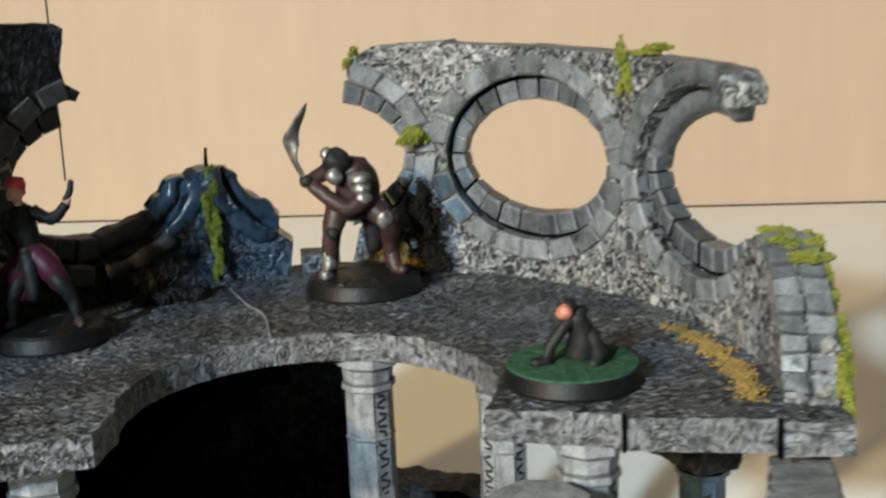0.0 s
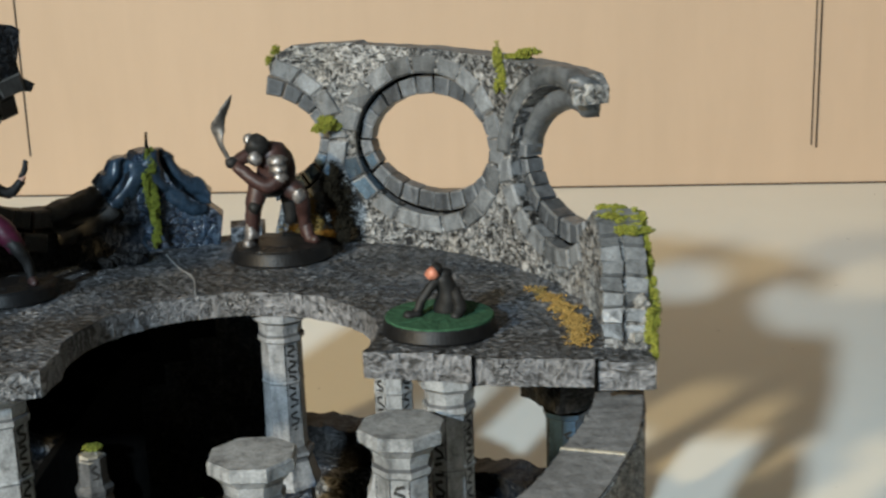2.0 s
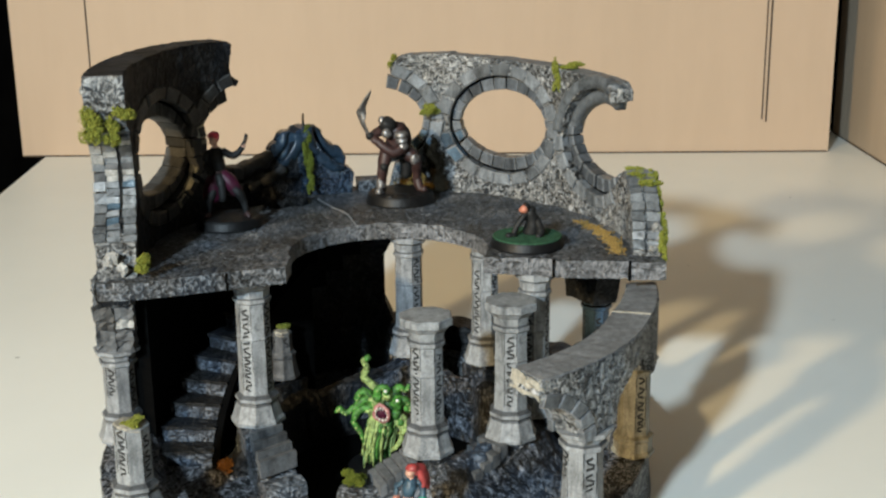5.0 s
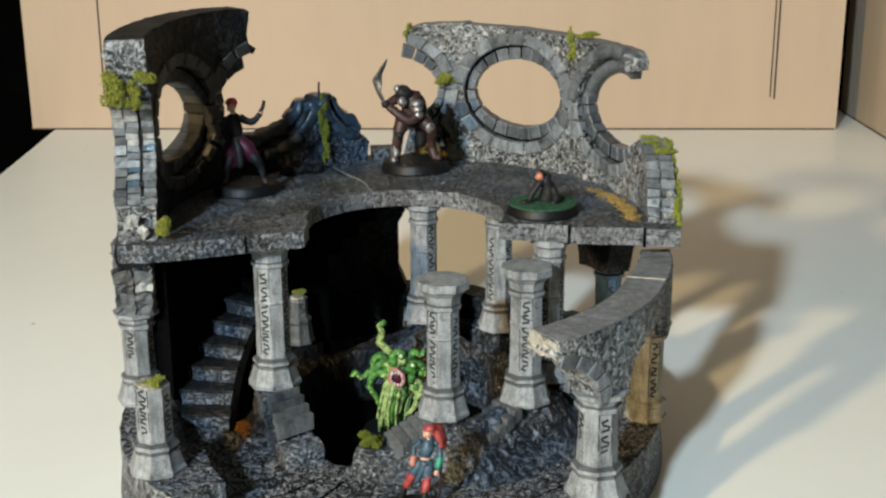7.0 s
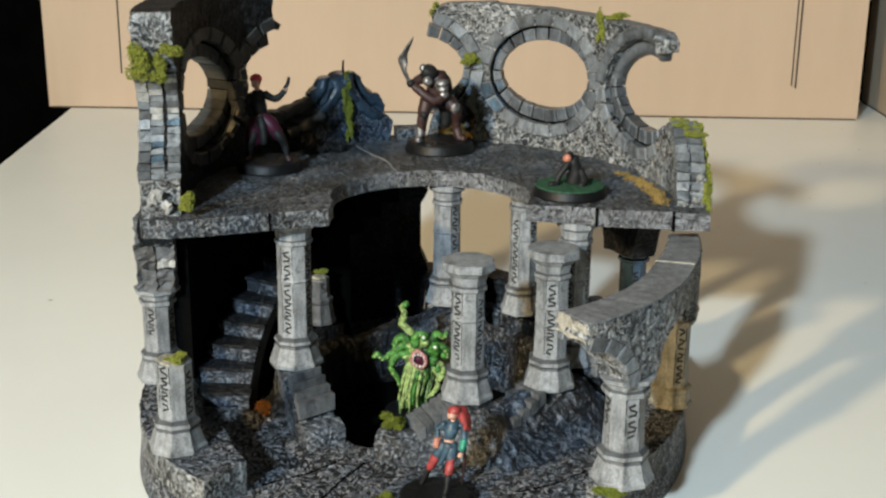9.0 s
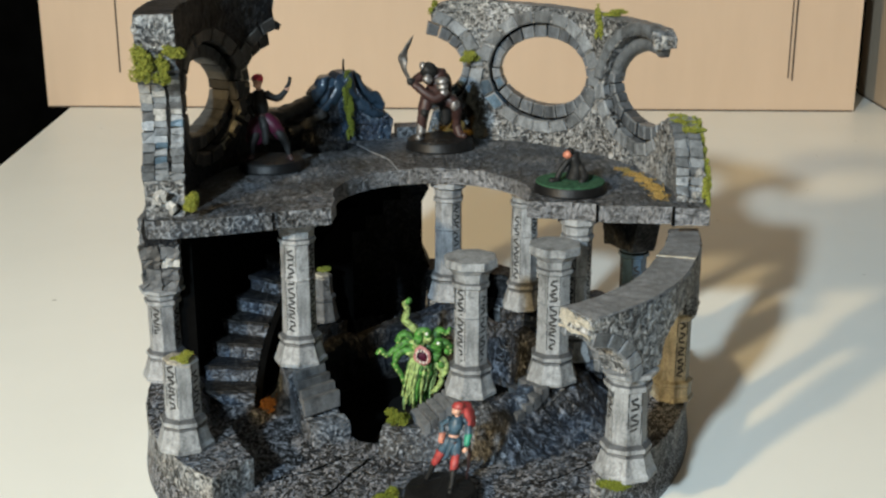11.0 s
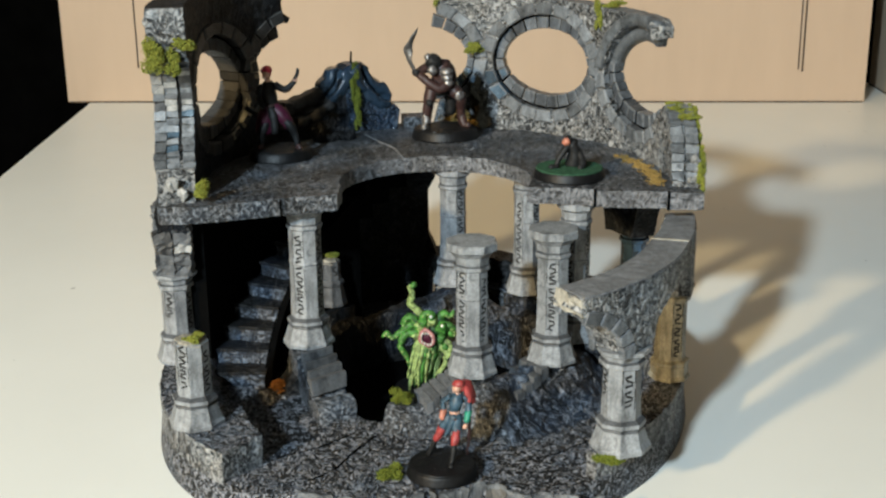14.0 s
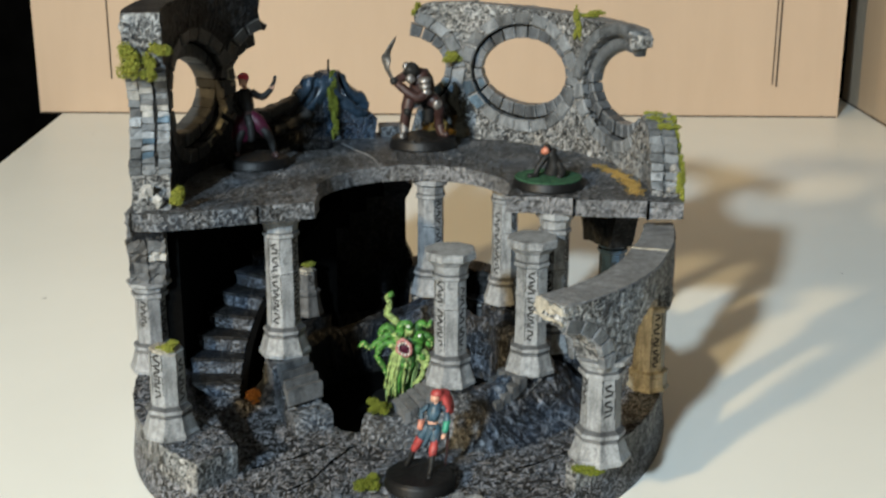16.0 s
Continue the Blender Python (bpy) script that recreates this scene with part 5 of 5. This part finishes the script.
def chalk_lump(at, size, seed, wall):
    """A chipped corner where the pale casting shows through."""
    bm = bmesh.new()
    ball(bm, (0, 0, 0), size, 0, 10)
    jitter(bm, min(size) * 0.9, 700, seed)
    bmesh.ops.translate(bm, verts=bm.verts, vec=at)
    for f in bm.faces:
        f.smooth = False
    part("chipped_lump", bm, CHIPPED, wall, "pale chipped corner")


for theta, r, z, size in ((201.5, 0.0925, 0.0925, mm(2.2, 2.0, 2.6)), (202.8, 0.0890, 0.0895, mm(1.6, 1.8, 1.8)), (196.5, 0.0965, 0.1460, mm(1.0, 1.2, 1.8))):
    chalk_lump(polar(theta, r, z), size, theta, left_wall)
chalk_lump(polar(22.6, 0.0885, 0.1345), mm(2.0, 2.6, 3.2), 3.0, back_wall)
chalk_lump(polar(-2.0, 0.0845, 0.0935), mm(0.9, 1.6, 2.2), 5.0, back_wall)
for theta, r, z, size in ((-3.6, 0.0915, 0.0950, mm(1.5, 1.7, 1.8)), (-4.6, 0.0925, 0.0915, mm(1.3, 1.6, 2.0)), (-5.8, 0.0905, 0.0885, mm(1.5, 2.0, 1.7))):
    chalk_lump(polar(theta, r, z), size, theta, back_wall)
strewn(420, 200, 187, 0.0585, 0.0026, 0.0112, RUST, "rusty flock strewn at the foot of the stairs")
clump([(tuple(polar(194.5, 0.0570, 0.0118)), (0.0026, 0.0016, 0.0010), 90), (tuple(polar(190.0, 0.0545, 0.0118)), (0.0018, 0.0014, 0.0010), 50)], RUST, "rusty flock strewn at the foot of the stairs", "flock")
for x, wide, kind in ((-0.029, 0.0030, RUST), (0.0045, 0.0014, RUST), (0.0200, 0.0042, GOLD), (0.0475, 0.0026, GOLD)):
    clump([((x, broken_front(x) - 0.0012, 0.0042), (wide, 0.0006, 0.0011), 60)], kind, GOLD_LABEL if kind is GOLD else "rusty flock under the broken front edge", "flock")

# ---- figurines ----
SKIN, RED, CRIMSON, TEAL = paint("skin_paint", (0.50, 0.28, 0.20), vary=0.4), paint("red_paint", (0.25, 0.032, 0.03)), paint("crimson_paint", (0.046, 0.006, 0.018), spec=0.25), paint("teal_paint", (0.026, 0.056, 0.082), vary=0.5)
STEEL = paint("steel_paint", (0.21, 0.20, 0.195), 0.46, 0.75, 0.7)
BLADE = paint("dull_blade_paint", (0.105, 0.10, 0.095), 0.5, 0.35, 0.6)
LEATHER, DARK_CLOTH, BASE_BLACK = paint("brown_leather_paint", (0.034, 0.016, 0.014), 0.5, spec=0.35), paint("black_cloth_paint", (0.009, 0.009, 0.009), 0.6, spec=0.28), paint("black_base_paint", (0.005, 0.005, 0.0053), 0.5, spec=0.25)
BASE_GREEN, ORANGE = fuzz("green_flocked_base", (0.014, 0.045, 0.024), (0.038, 0.10, 0.055), 700.0), paint("orange_paint", (0.36, 0.13, 0.08), vary=0.5)
GREEN_A, GREEN_B, PINK, WHITE = paint("bright_green_paint", (0.045, 0.15, 0.025), 0.6, 0.0, 0.8, 600.0, 0.35), paint("pale_green_paint", (0.20, 0.27, 0.095), 0.62, 0.0, 0.8, 600.0, 0.3), paint("pink_paint", (0.36, 0.15, 0.14), 0.4), paint("white_paint", (0.58, 0.58, 0.52), 0.4)
CAP = paint("bright_red_cap_paint", (0.48, 0.03, 0.055), 0.45)
GREEN_DARK = paint("deep_green_paint", (0.014, 0.055, 0.010), 0.45, 0.0, 0.6, 420.0)
EMERALD = paint("emerald_paint", (0.01, 0.16, 0.10), 0.4)
FIG = [BASE_BLACK, SKIN, RED, CRIMSON, TEAL, STEEL, LEATHER, DARK_CLOTH, BASE_GREEN, ORANGE, GREEN_A, GREEN_B, PINK, WHITE, EMERALD, BLADE, GREEN_DARK, CAP]
K_BASE, K_SKIN, K_RED, K_CRIM, K_TEAL, K_STEEL, K_LEATHER, K_CLOTH, K_GREEN, K_ORANGE, K_GA, K_GB, K_PINK, K_WHITE, K_EMER, K_BLADE, K_GD, K_CAP = range(18)


def stand(bm, r=0.0125, top=0):
    lathe(bm, [(r * 0.99, 0.0), (r, 0.0006), (r * 0.95, 0.0028), (r * 0.93, 0.0033), (r * 0.90, 0.0035)], 80, 0)
    lathe(bm, [(r * (0.945 if top else 0.90), 0.0033), (r * (0.93 if top else 0.88), 0.0037), (r * 0.5, 0.0039)], 80, 0, mi=top)


def figurine(bm, x, y, z, turn, label):
    for v in bm.verts:
        if v.co.z > 0.0038:
            v.co += 0.00035 * noise.noise_vector(v.co * 520) + 0.0002 * noise.noise_vector(v.co * 1300)
    mesh = bpy.data.meshes.new("figurine")
    bmesh.ops.recalc_face_normals(bm, faces=bm.faces)
    bm.to_mesh(mesh)
    bm.free()
    for m in FIG:
        mesh.materials.append(m)
    ob = new("figurine", mesh)
    ob.matrix_basis = pose(x, y, z, 0, 0, turn)
    return tagged(ob, label, "figurine", "painted gaming figurines")


def swordsman():
    """Stooping swordsman: x to the viewer's right, -y towards the viewer, millimetres."""
    bm = bmesh.new()
    stand(bm)
    # legs, one straight and one bent out
    limb(bm, [mm(-7.0, -1.6, 4.4), mm(-6.8, -1.8, 8), mm(-6.2, -2.4, 12.4), mm(-4.6, -1, 18.2)], mm(1.5, 1.7, 2.0, 2.7), K_LEATHER)
    limb(bm, [mm(-8.0, -4.4, 4.4), mm(-7.2, -2.6, 4.6), mm(-7.0, -1.9, 9.5)], mm(1.2, 1.7, 1.6), K_STEEL)
    limb(bm, [mm(6.2, 0.4, 5), mm(5.8, 0, 10), mm(5.4, -2.0, 15.6), mm(1.2, 0, 18.6)], mm(1.4, 1.6, 2.3, 2.9), K_LEATHER)
    limb(bm, [mm(8.8, -2.2, 4.6), mm(7.0, -0.6, 4.8), mm(6.2, 0.2, 8.0)], mm(1.1, 1.5, 1.5), K_LEATHER)
    ball(bm, mm(5.2, -3.0, 16.0), mm(1.9, 1.5, 2.1), K_STEEL, 14)
    ball(bm, mm(-5.8, -3.6, 13.4), mm(1.5, 1.2, 1.8), K_CLOTH, 12)
    # stooped trunk and hunched back
    limb(bm, [mm(-1.6, 0.5, 17), mm(-1.4, 0.2, 20.5), mm(-0.8, 0, 24.0), mm(-1.6, -0.6, 27.4)], mm(3.4, 3.8, 4.4, 3.6), K_LEATHER)
    limb(bm, [mm(2.4, 1.2, 19.5), mm(2.0, 0.8, 23.6), mm(-0.4, 0.4, 26.4), mm(-3.0, -0.6, 27.6)], mm(1.8, 2.2, 2.4, 1.8), K_LEATHER)
    limb(bm, [mm(-4.6, -1.8, 17.2), mm(-1.2, -3.4, 16.6), mm(2.4, -1.6, 17.2)], mm(0.8, 0.9, 0.8), K_CLOTH)
    # shoulder plate in three lames
    for k in range(3):
        ball(bm, mm(0.4 + 0.35 * k, -3.9 - 0.2 * k, 24.6 - 1.9 * k), mm(2.5 - 0.3 * k, 2.2, 1.7), K_STEEL, 14)
    # head with dark hair and a steel band, face down towards the sword arm
    ball(bm, mm(-4.2, -3.4, 28.4), mm(3.0, 2.8, 2.9), K_CLOTH, 16, 0.2)
    ball(bm, mm(-6.2, -3.2, 30.0), mm(1.3, 1.6, 1.6), K_STEEL, 12)
    ball(bm, mm(-4.6, -5.2, 25.6), mm(1.7, 1.4, 2.0), K_STEEL, 12)
    # sword arm, the other arm across the belly
    limb(bm, [mm(-4.6, -0.6, 27.0), mm(-7.4, -2.0, 25.6), mm(-9.8, -3.4, 24.6)], mm(1.9, 1.7, 1.4), K_LEATHER)
    limb(bm, [mm(1.4, -4.2, 20.6), mm(-1.8, -5.4, 18.8), mm(-5.6, -5.0, 20.8), mm(-9.4, -4.2, 23.8)], mm(1.9, 1.9, 1.7, 1.4), K_LEATHER)
    ball(bm, mm(-10.4, -3.8, 24.6), mm(1.6, 1.5, 1.5), K_CLOTH)
    limb(bm, bend([mm(-10.6, -3.6, 24.6), mm(-12.8, -3.4, 29.0), mm(-13.0, -3.4, 34.0), mm(-9.6, -3.2, 40.6)], 4), [(0.0009 + 0.0010 * math.sin(math.pi * min(1.0, k / 12)) ** 0.6) if k < 12 else 0.0002 for k in range(13)], K_BLADE, 10, 0.35)
    # tattered cloak behind the hip
    limb(bm, [mm(0.8, 3.0, 21), mm(2.0, 3.8, 14), mm(2.2, 4.0, 8)], mm(2.4, 2.4, 1.8), K_CLOTH)
    bmesh.ops.scale(bm, vec=(1.12, 1.12, 1.12), verts=bm.verts)
    return figurine(bm, 0.0030, 0.0800, FLOOR2, 4, "dark brown and steel figurine with raised curved sword on black base")


def gunner():
    """Standing figure with a red cap and one arm held out."""
    bm = bmesh.new()
    stand(bm)
    limb(bm, [mm(-7.4, -2, 4), mm(-7.0, -2, 9), mm(-5.8, -2.0, 12), mm(-3.6, 0, 17)], mm(1.2, 1.4, 1.7, 2.2), K_CLOTH)
    limb(bm, [mm(7.0, -2, 4), mm(6.0, -2, 9), mm(4.0, -3.0, 13.5), mm(-1.2, 0, 17)], mm(1.1, 1.4, 1.8, 2.3), K_CLOTH)
    limb(bm, [mm(-8.2, -4.2, 4.2), mm(-7.2, -2.2, 4.8)], mm(0.9, 1.4), K_LEATHER)
    limb(bm, [mm(8.0, -4.0, 4.2), mm(7.0, -2.2, 4.8)], mm(0.9, 1.4), K_LEATHER)
    limb(bm, [mm(-6.0, 0.8, 10.0), mm(-5.2, 0.4, 15.0), mm(-3.2, 0, 20.5)], mm(3.4, 3.7, 2.8), K_CRIM)
    limb(bm, [mm(4.2, -2.2, 12.6), mm(1.6, -1.6, 16.4), mm(-1.8, -0.6, 19.6)], mm(2.1, 2.9, 2.6), K_CRIM)
    limb(bm, [mm(-2.6, -2.2, 19.6), mm(-1.6, -3.6, 16), mm(-1.4, -4.0, 10.5)], mm(1.8, 1.7, 1.3), K_CLOTH)
    limb(bm, [mm(-2.8, 0, 20.5), mm(-3.4, 0.2, 24.5), mm(-3.6, 0.4, 29.2)], mm(2.5, 3.0, 2.2), K_CLOTH)
    limb(bm, [mm(-5.6, -0.6, 20.8), mm(-2.6, -2.8, 20.4), mm(-0.2, -0.8, 20.8)], mm(0.7, 0.8, 0.7), K_LEATHER)
    limb(bm, [mm(-6.2, 0.5, 28), mm(-7.6, 0, 23.5), mm(-5.4, -2.4, 20.4)], mm(1.4, 1.3, 1.1), K_CLOTH)
    limb(bm, [mm(-1.4, 0.4, 28.2), mm(2.8, -0.6, 26.6), mm(6.6, -1.2, 29.6)], mm(1.5, 1.3, 1.0), K_CLOTH)
    ball(bm, mm(6.9, -1.3, 30.2), mm(0.9, 0.9, 1.0), K_SKIN)
    limb(bm, [mm(6.6, -1.4, 30.6), mm(7.6, -1.3, 32.6), mm(7.9, -1.2, 34.6)], mm(0.7, 0.75, 0.5), K_CLOTH)
    limb(bm, [mm(-3.8, -0.2, 28.8), mm(-4.0, -0.4, 31.0)], mm(1.0, 1.0), K_SKIN)
    ball(bm, mm(-4.1, -0.9, 32.2), mm(1.75, 1.8, 2.0), K_SKIN)
    ball(bm, mm(-4.1, -0.1, 34.0), mm(2.3, 2.2, 1.6), K_CAP)
    ball(bm, mm(-4.1, 0.9, 32.6), mm(1.7, 1.2, 1.7), K_CAP)
    return figurine(bm, -0.0590, 0.0415, FLOOR2, 4, "figurine with red cap and outstretched arm on black base")


def crouched():
    """Crouched dark figure on a green flocked base."""
    bm = bmesh.new()
    stand(bm, 0.0128, K_GREEN)
    limb(bm, [mm(1.5, 2, 3.5), mm(2.0, 1.5, 8), mm(0.6, 0.5, 12.5)], mm(3.2, 2.7, 1.6), K_CLOTH)
    limb(bm, [mm(0.5, 0.5, 12), mm(-2.5, -1, 9), mm(-5.0, -2, 4.5)], mm(1.3, 1.2, 1.0), K_CLOTH)
    limb(bm, [mm(3.4, 1, 9), mm(4.6, -2, 5.5), mm(3.5, -4, 3.8)], mm(1.3, 1.4, 1.0), K_CLOTH)
    limb(bm, [mm(-7.0, -3.4, 4.2), mm(-4.4, -2, 4.4)], mm(1.0, 1.2), K_CLOTH)
    ball(bm, mm(-1.3, -0.8, 13.0), mm(1.45, 1.4, 1.6), K_ORANGE)
    ball(bm, mm(-0.5, 0.2, 13.9), mm(1.5, 1.6, 1.3), K_CLOTH)
    ball(bm, mm(1.3, 1.0, 12.4), mm(1.5, 1.6, 1.5), K_CLOTH)
    return figurine(bm, 0.0512, 0.0110, FLOOR2, 0, "crouched dark figurine with orange head on green base")


def redhead():
    """Striding figure with long red hair, blue top and red trousers."""
    bm = bmesh.new()
    limb(bm, [mm(-6.2, 1.5, 4), mm(-5.4, 1, 7), mm(-4.6, 0.5, 10.5)], mm(0.8, 1.0, 1.1), K_CLOTH)
    limb(bm, [mm(-4.7, 0.5, 9.6), mm(-3.6, 0, 12.6), mm(-2.6, 0, 15.2)], mm(1.2, 1.5, 1.5), K_RED)
    limb(bm, [mm(-3.0, 0, 14.2), mm(-2.2, 0, 16.4), mm(-1.2, 0, 18.6)], mm(1.6, 1.8, 1.8), K_TEAL)
    limb(bm, [mm(1.4, -7.0, 3.7), mm(1.5, -5.0, 4.2), mm(1.6, -4.2, 7), mm(1.5, -3, 11)], mm(0.7, 1.0, 0.9, 1.1), K_CLOTH)
    limb(bm, [mm(1.5, -3.2, 9.8), mm(1.4, -2.4, 12.6), mm(1.3, -1.8, 14.6)], mm(1.2, 1.4, 1.4), K_RED)
    limb(bm, [mm(1.3, -1.9, 14.0), mm(1.2, -1.2, 16.2), mm(0.8, -0.6, 18.4)], mm(1.5, 1.7, 1.8), K_TEAL)
    limb(bm, [mm(-1.6, -1.9, 12.5), mm(-0.8, -1.7, 15.5), mm(0.0, -0.8, 18.6)], mm(0.7, 1.1, 2.0), K_TEAL)
    limb(bm, [mm(1.6, -2.2, 13.6), mm(1.4, -1.6, 16), mm(0.6, -0.6, 18.6)], mm(0.7, 1.0, 1.6), K_TEAL)
    limb(bm, [mm(-2.0, -0.8, 18.6), mm(0.2, -2.2, 18.2), mm(2.2, -0.6, 18.8)], mm(0.5, 0.6, 0.5), K_LEATHER)
    limb(bm, [mm(0, 0, 18.6), mm(-0.1, 0, 20.8)], mm(1.7, 1.5), K_SKIN)
    limb(bm, [mm(-0.1, 0, 20.4), mm(0, -0.2, 23), mm(0.1, 0.3, 25.4)], mm(1.6, 2.3, 1.7), K_TEAL)
    limb(bm, [mm(-2.2, 0.2, 25), mm(-4.0, 0.8, 22.8), mm(-3.8, -0.6, 19.6)], mm(1.0, 0.95, 0.8), K_TEAL)
    limb(bm, [mm(-3.9, -0.4, 20.4), mm(-3.6, -1.2, 17.6)], mm(1.05, 0.9), K_ORANGE)
    limb(bm, [mm(2.3, 0.2, 25), mm(3.9, 0.2, 22.4), mm(4.2, -1, 19)], mm(1.0, 1.0, 0.95), K_TEAL)
    limb(bm, [mm(4.3, -0.6, 20.2), mm(4.2, -1.6, 17.2)], mm(1.15, 1.0), K_EMER)
    ball(bm, mm(4.1, -2.2, 15.8), mm(0.9, 0.85, 1.0), K_SKIN)
    limb(bm, [mm(5.0, 0.2, 17), mm(5.8, 1, 10), mm(6.0, 1.0, 4.5)], mm(0.5, 0.45, 0.35), K_LEATHER)
    limb(bm, [mm(0.1, 0.2, 25), mm(-0.2, -0.1, 27)], mm(0.8, 0.8), K_SKIN)
    ball(bm, mm(-0.5, -0.6, 28.2), mm(1.4, 1.5, 1.8), K_SKIN)
    ball(bm, mm(-0.2, -0.1, 29.3), mm(1.95, 2.0, 1.5), K_RED)
    ball(bm, mm(0.7, 0.5, 28.4), mm(1.6, 1.6, 1.9), K_RED)
    for k in range(5):
        o = 0.5 * (k - 2)
        limb(bm, bend([mm(0.4, 0.6 + 0.3 * o, 29.4), mm(2.6 + 0.2 * o, 1.2 + o, 28.0 + 0.5 * o), mm(4.0 + 0.4 * o, 1.2 + o, 25.4), mm(4.6 + 0.7 * o, 1.0 + o, 22.2 - 0.4 * o)], 4), [0.0009 + 0.0002 * math.sin(math.pi * j / 12) - 0.0006 * (j > 11) for j in range(13)], K_RED, 7)
    for v in bm.verts:
        v.co.x += 0.0010 + 0.15 * v.co.z
        v.co.y += 0.0030
    stand(bm, 0.0114)
    return figurine(bm, 0.0090, -0.0725, 0.0105, -2, "striding figurine with red hair and teal clothes on black base")


def creature():
    """Tentacled green creature rising out of the well."""
    bm = bmesh.new()
    local = random.Random(5)
    lathe(bm, [(0.0125, -0.013), (0.0125, -0.010)], 32, 0)
    # lumpy head, dark under the strands
    ball(bm, mm(2.4, 1.8, 12.8), mm(5.6, 4.8, 5.6), K_GD, 24, 0.6)
    for c, r in ((mm(-1.6, -1.6, 15.6), 2.6), (mm(2.6, -2.2, 17.4), 2.2), (mm(6.0, -1.8, 15.0), 2.3), (mm(-3.2, -1.6, 12.2), 2.4), (mm(5.6, -3.0, 11.0), 2.0), (mm(-0.8, -3.4, 17.0), 1.5)):
        ball(bm, c, r / 1000, local.choice((K_GA, K_GB)), 14, 0.7)
    # long strands that flow down and to one side
    for k in range(30):
        a = radians(-178 + 176 * k / 29)
        x, y = 5.0 * math.cos(a) + local.uniform(-0.6, 0.6) + 1.0, 5.0 * math.sin(a) + local.uniform(-0.7, 0.5)
        lean = local.uniform(1.5, 5.5)
        drop = local.uniform(-11.0, -4.0)
        pts = bend([mm(0.7 * x, 0.7 * y, 10.5 + local.uniform(-1.5, 2.0)), mm(0.95 * x - 0.25 * lean, y * 1.05, 5.5 + local.uniform(-0.8, 0.8)), mm(0.9 * x - 0.7 * lean + local.uniform(-0.7, 0.7), y * 1.15, -0.5), mm(0.8 * x - lean + local.uniform(-1.2, 1.2), y * 1.1, drop)], 4)
        limb(bm, pts, [(0.00085 - 0.00045 * j / 12) * local.uniform(0.8, 1.15) for j in range(13)], local.choice((K_GA, K_GB, K_GB, K_GD)), 6)
    arms = ([mm(-2, -1, 15), mm(-6.0, -2, 15.6), mm(-9.2, -2.6, 12.8), mm(-12.4, -3, 11.0), mm(-14.6, -3, 12.6), mm(-16.0, -3, 11.0)], [mm(-3, -2, 13), mm(-7.4, -3, 12.2), mm(-9.6, -3.4, 8.0), mm(-7.4, -3.6, 4.2), mm(-5.8, -3.8, 0.0)],
        [mm(-3, -1, 16), mm(-6.2, -1, 18.6), mm(-8.6, -1.4, 15.6), mm(-7.8, -2, 11.6)], [mm(-1, 2, 16), mm(-4.0, 3, 20.0), mm(-6.6, 3, 22.6), mm(-5.4, 3, 26.2), mm(-6.8, 3, 28.8), mm(-4.8, 3, 29.6)],
        [mm(4, -1, 15), mm(8.6, -2, 16.2), mm(11.0, -2, 14.0), mm(9.6, -2.4, 11.6)], [mm(5, -2, 11), mm(8.6, -3, 9.0), mm(9.4, -3.4, 5.4), mm(6.8, -3.6, 3.4)], [mm(3, 0, 16), mm(6.4, 0, 20.0), mm(9.0, 0, 19.0), mm(10.4, 0, 21.0)],
        [mm(5, -1, 9), mm(8.0, -3, 5.0), mm(7.0, -4, 0.5), mm(4.0, -4, -3.0)], [mm(-1, -2, 17), mm(-0.4, -3, 20.4), mm(2.4, -3, 21.0), mm(3.4, -3.2, 19.0)])
    for path in arms:
        line = bend(path, 4)
        n = len(line)
        limb(bm, line, [0.0017 - 0.0010 * j / (n - 1) for j in range(n)], local.choice((K_GA, K_GB)), 9)
        for j in range(2, n - 1, 2):
            ball(bm, tuple(line[j] + Vector((local.uniform(-0.0003, 0.0003), -0.0009, -0.0003))), 0.0005, K_GB, 6)
    # swollen tips, eye stalks
    for p, r in ((mm(-5.0, 2.6, 29.8), 1.3), (mm(9.6, -2.6, 13.0), 1.4), (mm(7.6, -4.0, 8.2), 1.3)):
        ball(bm, p, r / 1000, K_GA, 10)
    for p in (mm(2.4, -4.0, 19.8), mm(6.6, -4.0, 16.4)):
        ball(bm, p, 0.0014, K_GA, 9)
        ball(bm, (p[0], p[1] - 0.0007, p[2] + 0.0003), 0.0008, K_WHITE, 9)
    # ragged round mouth
    ring = [mm(1.0 + 2.6 * math.cos(radians(t)) - 0.5 * math.sin(radians(t)), -6.2 - 0.5 * math.cos(radians(2 * t)), 12.2 + 3.0 * math.sin(radians(t)) + 0.3 * math.sin(radians(5 * t))) for t in range(0, 361, 24)]
    limb(bm, ring, [0.0007] * len(ring), K_PINK, 8)
    for t in range(0, 360, 30):
        ball(bm, mm(1.0 + 2.1 * math.cos(radians(t)) - 0.4 * math.sin(radians(t)), -6.8, 12.2 + 2.4 * math.sin(radians(t))), mm(0.3, 0.5, 0.55), K_WHITE, 6)
    ball(bm, mm(1.0, -5.4, 12.2), mm(2.4, 1.0, 2.6), K_CRIM, 12)
    return figurine(bm, -0.0010, 0.0080, 0.0146, -4, "green tentacled creature figurine with a round mouth in the well")


swordsman()
gunner()
crouched()
redhead()
creature()
